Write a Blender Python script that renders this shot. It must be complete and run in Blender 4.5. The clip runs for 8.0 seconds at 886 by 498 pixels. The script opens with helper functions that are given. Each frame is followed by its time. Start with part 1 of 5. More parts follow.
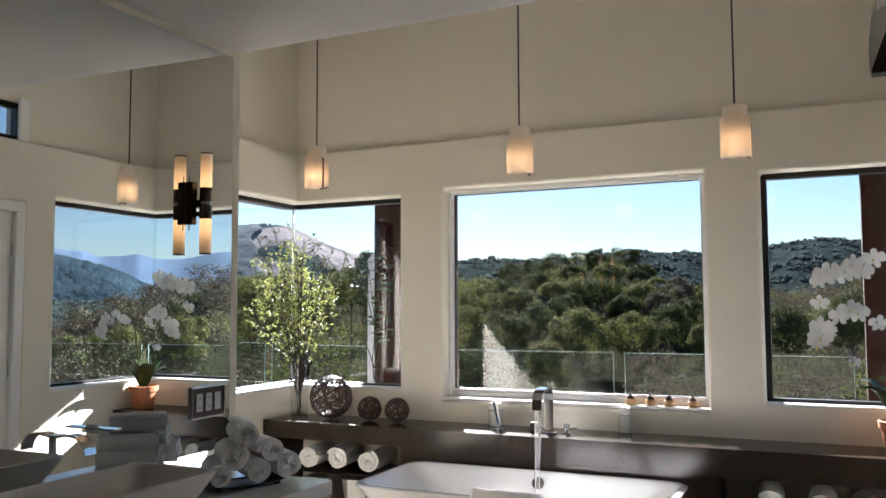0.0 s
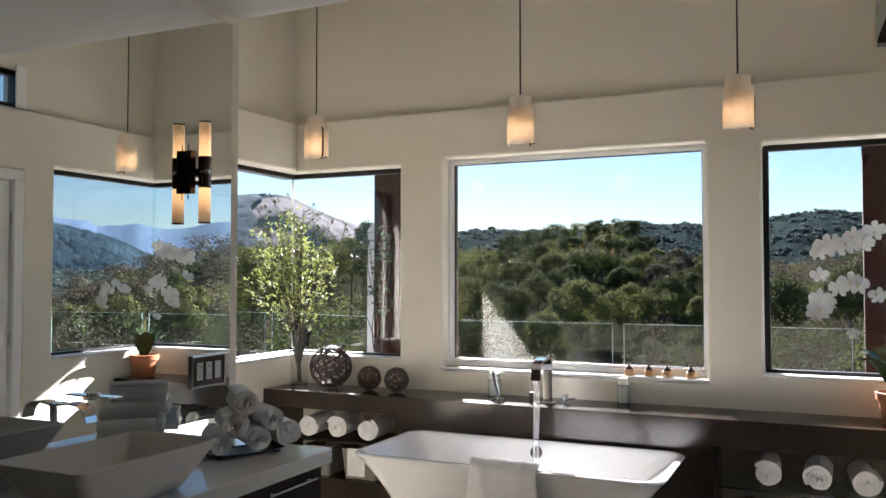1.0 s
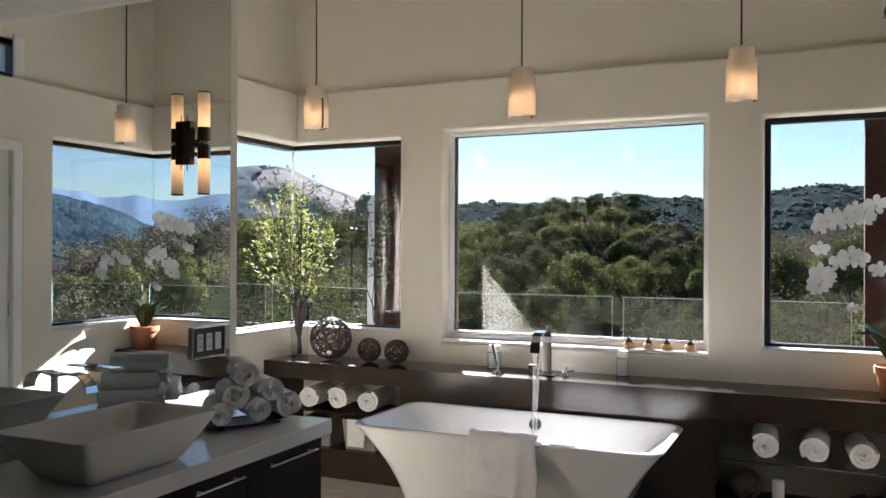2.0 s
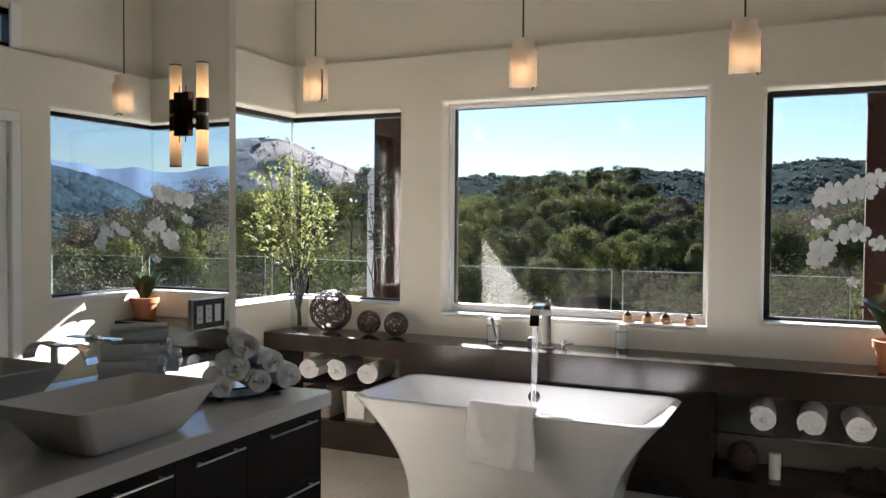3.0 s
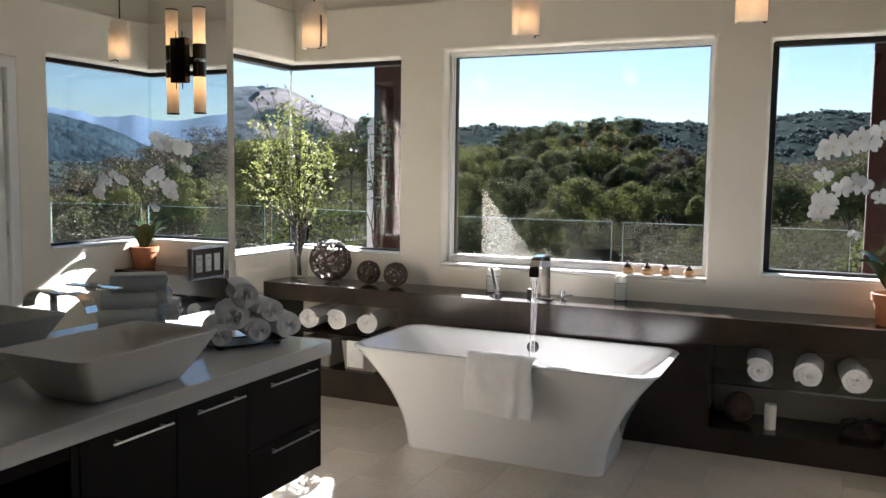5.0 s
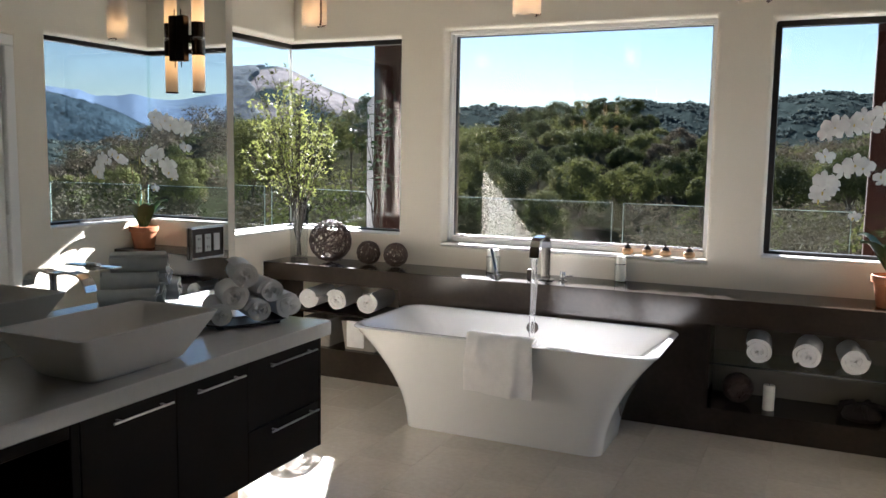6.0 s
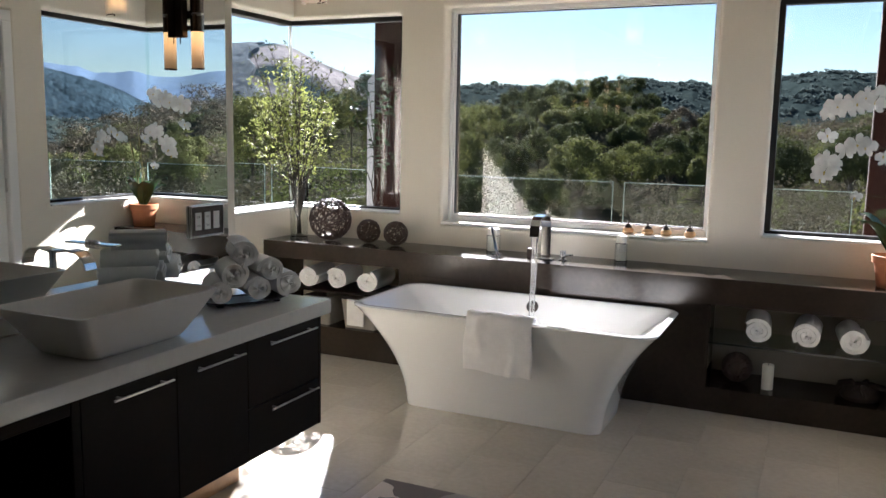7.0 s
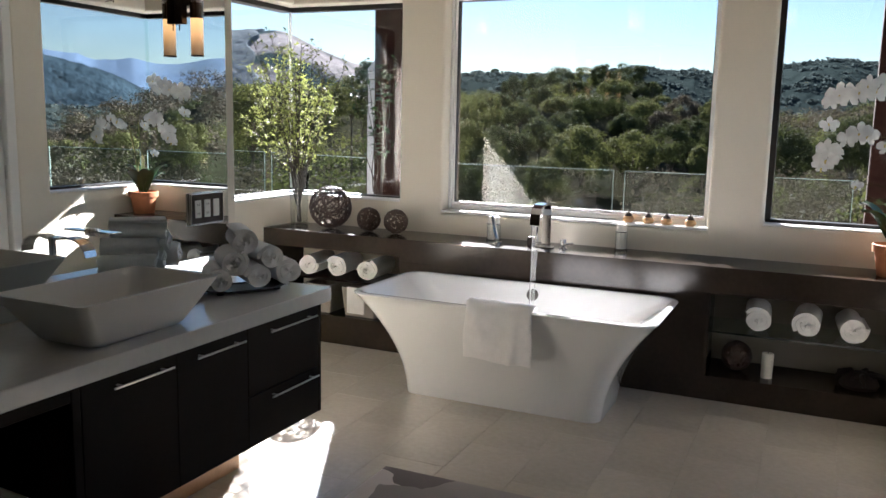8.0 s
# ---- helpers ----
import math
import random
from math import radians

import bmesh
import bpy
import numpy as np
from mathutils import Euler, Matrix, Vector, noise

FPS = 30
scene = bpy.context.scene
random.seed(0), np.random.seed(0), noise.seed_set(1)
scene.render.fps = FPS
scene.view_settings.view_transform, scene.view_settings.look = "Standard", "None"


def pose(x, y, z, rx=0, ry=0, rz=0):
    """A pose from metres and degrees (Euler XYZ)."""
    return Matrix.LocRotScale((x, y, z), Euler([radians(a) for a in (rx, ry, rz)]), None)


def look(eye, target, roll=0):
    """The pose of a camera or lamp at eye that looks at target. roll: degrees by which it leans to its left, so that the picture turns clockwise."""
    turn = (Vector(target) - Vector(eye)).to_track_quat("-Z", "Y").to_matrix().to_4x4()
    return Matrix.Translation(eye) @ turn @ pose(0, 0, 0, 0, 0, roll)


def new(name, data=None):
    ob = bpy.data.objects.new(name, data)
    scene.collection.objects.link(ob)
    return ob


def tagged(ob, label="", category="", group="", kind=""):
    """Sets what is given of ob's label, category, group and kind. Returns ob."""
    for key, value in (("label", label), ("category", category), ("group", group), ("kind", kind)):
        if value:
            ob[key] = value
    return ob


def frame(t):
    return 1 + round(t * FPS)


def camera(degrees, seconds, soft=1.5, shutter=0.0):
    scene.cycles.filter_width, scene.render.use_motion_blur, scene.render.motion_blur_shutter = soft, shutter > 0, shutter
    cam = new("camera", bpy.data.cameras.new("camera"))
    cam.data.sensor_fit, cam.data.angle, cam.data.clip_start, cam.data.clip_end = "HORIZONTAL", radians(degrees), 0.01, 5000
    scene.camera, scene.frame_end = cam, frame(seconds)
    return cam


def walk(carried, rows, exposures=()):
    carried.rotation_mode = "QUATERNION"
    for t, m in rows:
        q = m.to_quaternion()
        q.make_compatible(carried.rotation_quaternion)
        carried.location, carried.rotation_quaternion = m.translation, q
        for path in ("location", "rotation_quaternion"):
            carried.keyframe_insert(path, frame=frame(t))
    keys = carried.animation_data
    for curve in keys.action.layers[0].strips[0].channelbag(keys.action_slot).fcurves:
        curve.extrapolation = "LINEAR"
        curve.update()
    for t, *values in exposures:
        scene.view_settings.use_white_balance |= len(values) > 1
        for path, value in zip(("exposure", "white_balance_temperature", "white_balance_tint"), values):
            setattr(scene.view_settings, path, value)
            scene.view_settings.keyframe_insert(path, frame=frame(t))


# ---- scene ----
LENS = 56.145
PATH = (
    (0.0, 0.0000, 0.0000, 1.5000, 24.672, 4.025, 0.240),
    (0.5, -0.0020, 0.0042, 1.4994, 24.668, 2.947, 0.114),
    (1.0, -0.0038, 0.0078, 1.4988, 24.654, 2.002, -0.000),
    (1.5, -0.0056, 0.0115, 1.4982, 24.662, 1.061, -0.114),
    (3.0, -0.0110, 0.0223, 1.4966, 24.647, -1.742, -0.420),
    (3.5, -0.0126, 0.0257, 1.4960, 24.647, -2.625, -0.515),
    (4.0, -0.0141, 0.0288, 1.4956, 24.658, -3.418, -0.622),
    (4.5, -0.0159, 0.0323, 1.4950, 24.660, -4.331, -0.696),
    (6.0, -0.0200, 0.0407, 1.4938, 24.676, -6.483, -0.922),
    (6.5, -0.0213, 0.0434, 1.4933, 24.698, -7.192, -1.042),
    (7.0, -0.0227, 0.0463, 1.4929, 24.711, -7.948, -1.096),
    (7.5, -0.0236, 0.0481, 1.4926, 24.739, -8.401, -1.190),
    (8.0, -0.0243, 0.0495, 1.4924, 24.737, -8.763, -1.205),
)
EXPOSURE = 2.90
cam = camera(LENS, 8.0)
walk(cam, [(t, pose(x, y, z, 90 + p, r, w)) for t, x, y, z, w, p, r in PATH], [(0.0, EXPOSURE, 5800, 15), (8.0, EXPOSURE, 5800, 15)])

# ---------------------------------------------------------------- light
SUN_TRAVEL = Vector((0.50, -1.0, -0.585)).normalized()
world = bpy.data.worlds.new("sky")
scene.world = world
world.use_nodes = True
wn = world.node_tree
sky = wn.nodes.new("ShaderNodeTexSky")
sky.sky_type = "NISHITA"
sky.sun_disc = False
sky.sun_elevation = math.asin(-SUN_TRAVEL.z)
sky.sun_rotation = math.atan2(-SUN_TRAVEL.x, -SUN_TRAVEL.y)
sky.air_density, sky.dust_density, sky.ozone_density = 1.0, 0.08, 2.5
wn.links.new(sky.outputs[0], wn.nodes["Background"].inputs[0])
wn.nodes["Background"].inputs[1].default_value = 0.0188
sun = new("sun", bpy.data.lights.new("sun", "SUN"))
sun.data.energy, sun.data.angle, sun.data.color = 5.0, radians(0.5), (1.0, 0.94, 0.85)
sun.matrix_world = look((-4, 12, 9), Vector((-4, 12, 9)) + SUN_TRAVEL)

# ---------------------------------------------------------------- helpers


def mat(name, base, rough=0.5, metal=0.0, vary=0.12, scale=6.0, bump=0.0, bump_scale=60.0, dark=None, detail=5.0, **sockets):
    """A surface with a coarse and a fine variation of its colour and a fine relief."""
    m = bpy.data.materials.new(name)
    m.use_nodes = True
    nt = m.node_tree
    b = nt.nodes["Principled BSDF"]
    tc = nt.nodes.new("ShaderNodeTexCoord")
    n1 = nt.nodes.new("ShaderNodeTexNoise")
    n1.inputs["Scale"].default_value, n1.inputs["Detail"].default_value = scale, detail
    n2 = nt.nodes.new("ShaderNodeTexNoise")
    n2.inputs["Scale"].default_value, n2.inputs["Detail"].default_value = bump_scale, 4.0
    for n in (n1, n2):
        nt.links.new(tc.outputs["Object"], n.inputs["Vector"])
    ramp = nt.nodes.new("ShaderNodeValToRGB")
    lo = dark if dark else tuple(c * (1 - vary) for c in base)
    hi = base if dark else tuple(min(c * (1 + vary), 0.95) for c in base)
    ramp.color_ramp.elements[0].color, ramp.color_ramp.elements[1].color = (*lo, 1), (*hi, 1)
    ramp.color_ramp.elements[0].position, ramp.color_ramp.elements[1].position = 0.3, 0.7
    mix = nt.nodes.new("ShaderNodeMath")
    mix.operation = "MULTIPLY_ADD"
    mix.inputs[1].default_value = 0.3
    nt.links.new(n2.outputs["Fac"], mix.inputs[0])
    sub = nt.nodes.new("ShaderNodeMath")
    sub.operation = "MULTIPLY"
    sub.inputs[1].default_value = 0.7
    nt.links.new(n1.outputs["Fac"], sub.inputs[0])
    nt.links.new(sub.outputs[0], mix.inputs[2])
    nt.links.new(mix.outputs[0], ramp.inputs[0])
    nt.links.new(ramp.outputs[0], b.inputs["Base Color"])
    b.inputs["Roughness"].default_value, b.inputs["Metallic"].default_value = rough, metal
    if bump:
        bp = nt.nodes.new("ShaderNodeBump")
        bp.inputs["Strength"].default_value, bp.inputs["Distance"].default_value = bump, 0.002
        nt.links.new(n2.outputs["Fac"], bp.inputs["Height"])
        nt.links.new(bp.outputs[0], b.inputs["Normal"])
    for k, v in sockets.items():
        b.inputs[k.replace("_", " ")].default_value = v
    return m


def let_through(m, tint, share):
    """Lets light shine through a thin leaf or petal."""
    nt = m.node_tree
    tl, mx = nt.nodes.new("ShaderNodeBsdfTranslucent"), nt.nodes.new("ShaderNodeMixShader")
    tl.inputs["Color"].default_value = (*tint, 1)
    mx.inputs[0].default_value = share
    nt.links.new(nt.nodes["Principled BSDF"].outputs[0], mx.inputs[1])
    nt.links.new(tl.outputs[0], mx.inputs[2])
    nt.links.new(mx.outputs[0], nt.nodes["Material Output"].inputs["Surface"])
    return m


def pane_mat(name, tint=(0.985, 0.992, 0.988), gloss=0.024, bend=5.0, dust=0.0):
    """Clear sheet glass: seen through, with a sheen that grows at a slant."""
    m = bpy.data.materials.new(name)
    m.use_nodes = True
    nt = m.node_tree
    nt.nodes.remove(nt.nodes["Principled BSDF"])
    tr, gl = nt.nodes.new("ShaderNodeBsdfTransparent"), nt.nodes.new("ShaderNodeBsdfGlossy")
    tr.inputs["Color"].default_value = (*tint, 1)
    gl.inputs["Roughness"].default_value = 0.0
    lw, mx = nt.nodes.new("ShaderNodeLayerWeight"), nt.nodes.new("ShaderNodeMixShader")
    lw.inputs["Blend"].default_value = 0.5
    pw, ma = nt.nodes.new("ShaderNodeMath"), nt.nodes.new("ShaderNodeMath")
    pw.operation, ma.operation = "POWER", "MULTIPLY_ADD"
    pw.inputs[1].default_value = bend
    ma.inputs[1].default_value, ma.inputs[2].default_value = 0.5, gloss
    nt.links.new(lw.outputs["Facing"], pw.inputs[0])
    nt.links.new(pw.outputs[0], ma.inputs[0])
    nt.links.new(ma.outputs[0], mx.inputs[0])
    nt.links.new(tr.outputs[0], mx.inputs[1])
    nt.links.new(gl.outputs[0], mx.inputs[2])
    out = mx.outputs[0]
    if dust:
        # a thin film of dust that catches the sun
        dt, dm = nt.nodes.new("ShaderNodeBsdfTranslucent"), nt.nodes.new("ShaderNodeMixShader")
        dt.inputs["Color"].default_value = (0.8, 0.8, 0.8, 1)
        dm.inputs[0].default_value = dust
        nt.links.new(out, dm.inputs[1])
        nt.links.new(dt.outputs[0], dm.inputs[2])
        out = dm.outputs[0]
    nt.links.new(out, nt.nodes["Material Output"].inputs["Surface"])
    return m


def link_mesh(name, bm, material, smooth=False):
    me = bpy.data.meshes.new(name)
    bm.normal_update()
    bm.to_mesh(me)
    bm.free()
    me.materials.append(material)
    if smooth:
        me.polygons.foreach_set("use_smooth", [True] * len(me.polygons))
        me.set_sharp_from_angle(angle=radians(42))
    return new(name, me)


def thing(name, at, label, category, group="", turn=0.0):
    e = new(name)
    e.matrix_basis = pose(*at, 0, 0, turn)
    e.empty_display_size = 0.05
    return tagged(e, label, category, group)


def part(name, bm, material, parent, label="", smooth=False):
    ob = link_mesh(name, bm, material, smooth)
    ob.parent = parent
    return tagged(ob, label)


def setting(name, bm, material, label, category, smooth=False):
    return tagged(link_mesh(name, bm, material, smooth), label, category, "", "structure")


def box(x0, x1, y0, y1, z0, z1, bevel=0.0, bm=None, seg=1):
    b = bmesh.new()
    bmesh.ops.create_cube(b, size=1.0)
    bmesh.ops.scale(b, vec=(x1 - x0, y1 - y0, z1 - z0), verts=b.verts)
    bmesh.ops.translate(b, vec=((x0 + x1) / 2, (y0 + y1) / 2, (z0 + z1) / 2), verts=b.verts)
    if bevel:
        bmesh.ops.bevel(b, geom=b.edges[:], offset=bevel, segments=seg, profile=0.5, affect="EDGES")
    return join(bm, b)


def join(bm, b):
    if bm is None:
        return b
    me = bpy.data.meshes.new("tmp")
    b.to_mesh(me)
    b.free()
    bm.from_mesh(me)
    bpy.data.meshes.remove(me)
    return bm


def lathe(profile, n=24, bm=None, at=(0, 0, 0)):
    """Turns (radius, height) pairs round the z axis."""
    b = bmesh.new()
    rings = []
    for r, z in profile:
        rings.append([b.verts.new((at[0] + max(r, 1e-4) * math.cos(2 * math.pi * i / n), at[1] + max(r, 1e-4) * math.sin(2 * math.pi * i / n), at[2] + z)) for i in range(n)])
    for a, c in zip(rings, rings[1:]):
        for i in range(n):
            b.faces.new((a[i], a[(i + 1) % n], c[(i + 1) % n], c[i]))
    b.faces.new(rings[-1])
    b.faces.new(rings[0][::-1])
    return join(bm, b)


def tube(points, radius, n=8, bm=None, taper=1.0):
    """A round rod along a line of points."""
    b = bmesh.new()
    pts = [Vector(p) for p in points]
    rings, side = [], None
    for i, p in enumerate(pts):
        d = (pts[min(i + 1, len(pts) - 1)] - pts[max(i - 1, 0)]).normalized()
        if side is None:
            side = d.orthogonal().normalized()
        side = (side - d * side.dot(d)).normalized()
        up = d.cross(side)
        r = radius * (1 + (taper - 1) * i / max(len(pts) - 1, 1))
        rings.append([b.verts.new(p + (side * math.cos(2 * math.pi * k / n) + up * math.sin(2 * math.pi * k / n)) * r) for k in range(n)])
    for a, c in zip(rings, rings[1:]):
        for k in range(n):
            b.faces.new((a[k], a[(k + 1) % n], c[(k + 1) % n], c[k]))
    b.faces.new(rings[0][::-1])
    b.faces.new(rings[-1])
    return join(bm, b)


def loft(rings, cap_first=True, cap_last=True, bm=None):
    b = bmesh.new()
    vs = [[b.verts.new(p) for p in r] for r in rings]
    n = len(vs[0])
    for a, c in zip(vs, vs[1:]):
        for k in range(n):
            b.faces.new((a[k], a[(k + 1) % n], c[(k + 1) % n], c[k]))
    if cap_first:
        b.faces.new(vs[0][::-1])
    if cap_last:
        b.faces.new(vs[-1])
    return join(bm, b)


def rounded(cx, cy, hx, hy, r, z, n=6):
    """A level ring: a rectangle with round corners."""
    out = []
    for k, (sx, sy) in enumerate(((1, 1), (-1, 1), (-1, -1), (1, -1))):
        for i in range(n + 1):
            a = math.pi / 2 * (k + i / n)
            out.append((cx + sx * (hx - r) + r * math.cos(a), cy + sy * (hy - r) + r * math.sin(a), z))
    return out


def wall(axis, d0, d1, us, zs, holes, round_edge=0.0):
    """A wall between the planes d0 and d1 of an axis, with openings (u0, u1, z0, z1) through it."""
    us = sorted(set(us) | {h[i] for h in holes for i in (0, 1) if min(us) < h[i] < max(us)})
    zs = sorted(set(zs) | {h[i] for h in holes for i in (2, 3) if min(zs) < h[i] < max(zs)})
    solid = {}
    for i in range(len(us) - 1):
        for k in range(len(zs) - 1):
            u, z = (us[i] + us[i + 1]) / 2, (zs[k] + zs[k + 1]) / 2
            solid[i, k] = not any(h[0] < u < h[1] and h[2] < z < h[3] for h in holes)
    b = bmesh.new()
    vert = {}

    def v(i, k, d):
        if (i, k, d) not in vert:
            u, z, dd = us[i], zs[k], (d0, d1)[d]
            vert[i, k, d] = b.verts.new((dd, u, z) if axis == "x" else (u, dd, z))
        return vert[i, k, d]

    for (i, k), s in solid.items():
        if not s:
            continue
        b.faces.new([v(i, k, 0), v(i + 1, k, 0), v(i + 1, k + 1, 0), v(i, k + 1, 0)])
        b.faces.new([v(i, k, 1), v(i, k + 1, 1), v(i + 1, k + 1, 1), v(i + 1, k, 1)])
        for di, dk, a, c in ((-1, 0, (i, k), (i, k + 1)), (1, 0, (i + 1, k), (i + 1, k + 1)), (0, -1, (i, k), (i + 1, k)), (0, 1, (i, k + 1), (i + 1, k + 1))):
            if not solid.get((i + di, k + dk), False):
                b.faces.new([v(*a, 0), v(*c, 0), v(*c, 1), v(*a, 1)])
    bmesh.ops.recalc_face_normals(b, faces=b.faces[:])
    bmesh.ops.dissolve_limit(b, angle_limit=0.01, verts=b.verts[:], edges=b.edges[:])
    if round_edge:
        sharp = [e for e in b.edges if len(e.link_faces) == 2 and e.calc_face_angle() > 0.5]
        bmesh.ops.bevel(b, geom=sharp, offset=round_edge, segments=4, profile=0.5, affect="EDGES", clamp_overlap=True)
    return b


# ---------------------------------------------------------------- materials
PLASTER = mat("cream plaster", (0.735, 0.68, 0.57), 0.75, 0, 0.04, 1.5, 0.25, 90)
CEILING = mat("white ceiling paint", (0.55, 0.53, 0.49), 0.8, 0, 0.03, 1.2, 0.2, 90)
CONCRETE = mat("brown polished concrete", (0.033, 0.0245, 0.0185), 0.17, 0, 0.35, 3.0, 0.10, 40, Specular_IOR_Level=0.35)
TILE = mat("pale limestone tile", (0.54, 0.49, 0.41), 0.22, 0, 0.14, 2.2, 0.1, 35, detail=9.0)
GROUT = mat("grey grout", (0.47, 0.43, 0.36), 0.9, 0, 0.1, 20)
QUARTZ = mat("white quartz", (0.74, 0.72, 0.68), 0.12, 0, 0.04, 40, 0, 200)
ESPRESSO = mat("espresso wood veneer", (0.013, 0.0078, 0.005), 0.5, 0, 0.3, 4, 0.1, 80, Specular_IOR_Level=0.12)
PORCELAIN = mat("white acrylic", (0.80, 0.80, 0.79), 0.1, 0, 0.01, 2, 0, 50, Coat_Weight=0.5)
CHROME = mat("polished chrome", (0.78, 0.78, 0.79), 0.08, 1.0, 0.02, 5)
STEEL = mat("brushed steel", (0.62, 0.61, 0.59), 0.28, 1.0, 0.06, 30)
BRONZE = mat("dark bronze aluminium", (0.02, 0.017, 0.015), 0.4, 0.3, 0.2, 10)
VINYL = mat("white window vinyl", (0.78, 0.77, 0.74), 0.4, 0, 0.02, 4)
CEDAR = mat("stained cedar", (0.025, 0.009, 0.006), 0.8, 0, 0.35, 6, 0.3, 60, Specular_IOR_Level=0.1)
GLASS = pane_mat("window glass", dust=0.0)
FROST_OFF = mat("white frosted glass", (0.85, 0.83, 0.78), 0.5, 0, 0.02, 4, Transmission_Weight=0.3)
COTTON = mat("white terry cotton", (0.88, 0.87, 0.86), 0.95, 0, 0.05, 25, 0.5, 200, Sheen_Weight=0.5)
WICKER = mat("dark brown vine", (0.06, 0.034, 0.022), 0.38, 0, 0.45, 25, 0.4, 120)
WAX = mat("ivory candle wax", (0.84, 0.81, 0.72), 0.5, 0, 0.04, 12)
TERRACOTTA = mat("terracotta clay", (0.46, 0.17, 0.07), 0.75, 0, 0.2, 14, 0.3, 120)
LEAF = mat("orchid leaf", (0.020, 0.052, 0.014), 0.5, 0, 0.3, 18, Specular_IOR_Level=0.25)
PETAL = let_through(mat("white orchid petal", (0.76, 0.75, 0.74), 0.6, 0, 0.05, 30), (0.62, 0.61, 0.58), 0.30)
STEM = mat("green brown stem", (0.10, 0.11, 0.03), 0.6, 0, 0.3, 30)
CANE = mat("pale bamboo cane", (0.42, 0.34, 0.16), 0.6, 0, 0.2, 40)
BARK = mat("grey brown bark", (0.07, 0.052, 0.038), 0.9, 0, 0.35, 6, 0.6, 30)
AMBER = mat("amber clay", (0.50, 0.29, 0.13), 0.4, 0, 0.15, 20)
PEWTER = mat("dark pewter", (0.06, 0.05, 0.045), 0.35, 0.8, 0.2, 30)
CANVAS = mat("grey canvas", (0.34, 0.31, 0.27), 0.9, 0, 0.08, 30, 0.4, 150)
PLASTIC = mat("white switch plastic", (0.75, 0.75, 0.73), 0.35, 0, 0.01, 4)
RUBBER = mat("black gasket", (0.012, 0.012, 0.012), 0.6, 0, 0.1, 10)
DECK = mat("pale deck boards", (0.64, 0.61, 0.56), 0.8, 0, 0.25, 6, 0.4, 40)
STUCCO = mat("pale grey stucco", (0.60, 0.59, 0.60), 0.9, 0, 0.06, 5, 0.5, 60)
SHELF_GLASS = pane_mat("green shelf glass", (0.90, 0.95, 0.93))
VASE_GLASS = pane_mat("clear vase glass", (0.95, 0.965, 0.96), 0.03, 3.2)
CANDLE_GLASS = pane_mat("thin candle glass", (0.96, 0.97, 0.97), 0.06, 3.0)
TWIG = mat("dark brown twig", (0.030, 0.021, 0.013), 0.6, 0, 0.3, 30)
# guessed dark tone for unseen wall faces, to cut bounce and reflections
DULL_TAUPE = mat("dull taupe stucco", (0.16, 0.13, 0.10), 0.9, 0, 0.1, 3, 0.5, 60)
SILVER = mat("mirror silver", (0.845, 0.875, 0.875), 0.0, 1.0, 0.0, 1)
# ---------------------------------------------------------------- the room
XL, XR, YB = -3.50, 0.45, 5.08          # inner faces of the window bay
GL, GR, GB = -3.65, 0.60, 5.23          # planes of the glass
MX, MY = -2.22, 2.80                    # vanity wall and its end
SOFFIT = 2.575
SILL, HEAD, SHELF = 0.945, 2.275, 2.635
OUT = 0.24                              # wall thickness
SET = 0.055                             # set-back of the upper walls
W1 = 3.67                               # start of the side window


def edge(x):
    """Where the level ceiling ends and the rising one begins; the line runs a little aslant."""
    return 2.80 - 0.02 * (x - MX)


RISE = 0.60


def ceiling_at(x, y):
    """Height of the ceiling."""
    return SOFFIT + RISE * max(0.0, y - edge(x))


TOP = ceiling_at(XR + OUT, YB + OUT)
setting("floor_bed", box(XL - OUT, XR + OUT, -1.75, YB + OUT, -0.25, -0.002), GROUT, "grey grouted bed under the floor tiles", "floor")
setting("wall_back", wall("y", YB, YB + OUT, [XL - OUT, XR + OUT], [-0.1, SHELF], [(XL - OUT - 1, -2.66, SILL, HEAD), (-2.335, -0.63, 0.885, 2.305), (-0.325, XR + OUT + 1, SILL, HEAD)], 0.02), PLASTER, "cream plaster wall with three large window openings", "wall")
setting("wall_back_upper", wall("y", YB + SET, YB + OUT, [XL - OUT, XR + OUT], [SHELF + 0.003, TOP + 0.19], []), PLASTER, "cream plaster upper wall set back above a ledge line", "wall")
setting("wall_left", wall("x", XL, XL - OUT, [MY - 0.1, YB - 0.003], [-0.1, SHELF], [(W1, YB + 1, SILL, HEAD)], 0.02), PLASTER, "cream plaster side wall with a corner window", "wall")
setting("wall_left_upper", wall("x", XL - SET, XL - OUT, [MY - 0.1, YB + SET - 0.003], [SHELF + 0.003, TOP + 0.19], []), PLASTER, "cream plaster upper side wall", "wall")
setting("wall_right", wall("x", XR, XR + OUT, [-1.5, YB - 0.003], [-0.1, SHELF], [(4.13, YB + 1, SILL, HEAD), (2.95, 3.88, -0.2, 2.22)], 0.02), PLASTER, "cream plaster wall with a corner window and a door", "wall")
setting("wall_right_upper", wall("x", XR + SET, XR + OUT, [-1.5, YB + SET - 0.003], [SHELF + 0.003, TOP + 0.19], [(2.98, 3.90, 2.64, 2.90)]), PLASTER, "cream plaster upper wall with a clerestory window", "wall")
setting("wall_vanity", box(XL - OUT, MX, -1.5, MY, -0.1, 2.9, 0.022, seg=3), PLASTER, "cream plaster block wall behind the vanity mirror", "wall", True)
# out of view; dark so that less light returns from behind
setting("wall_rear", box(XL, XR + OUT, -1.75, -1.503, -0.1, 3.0), DULL_TAUPE, "unseen rear wall, kept dark to cut light from behind", "wall")

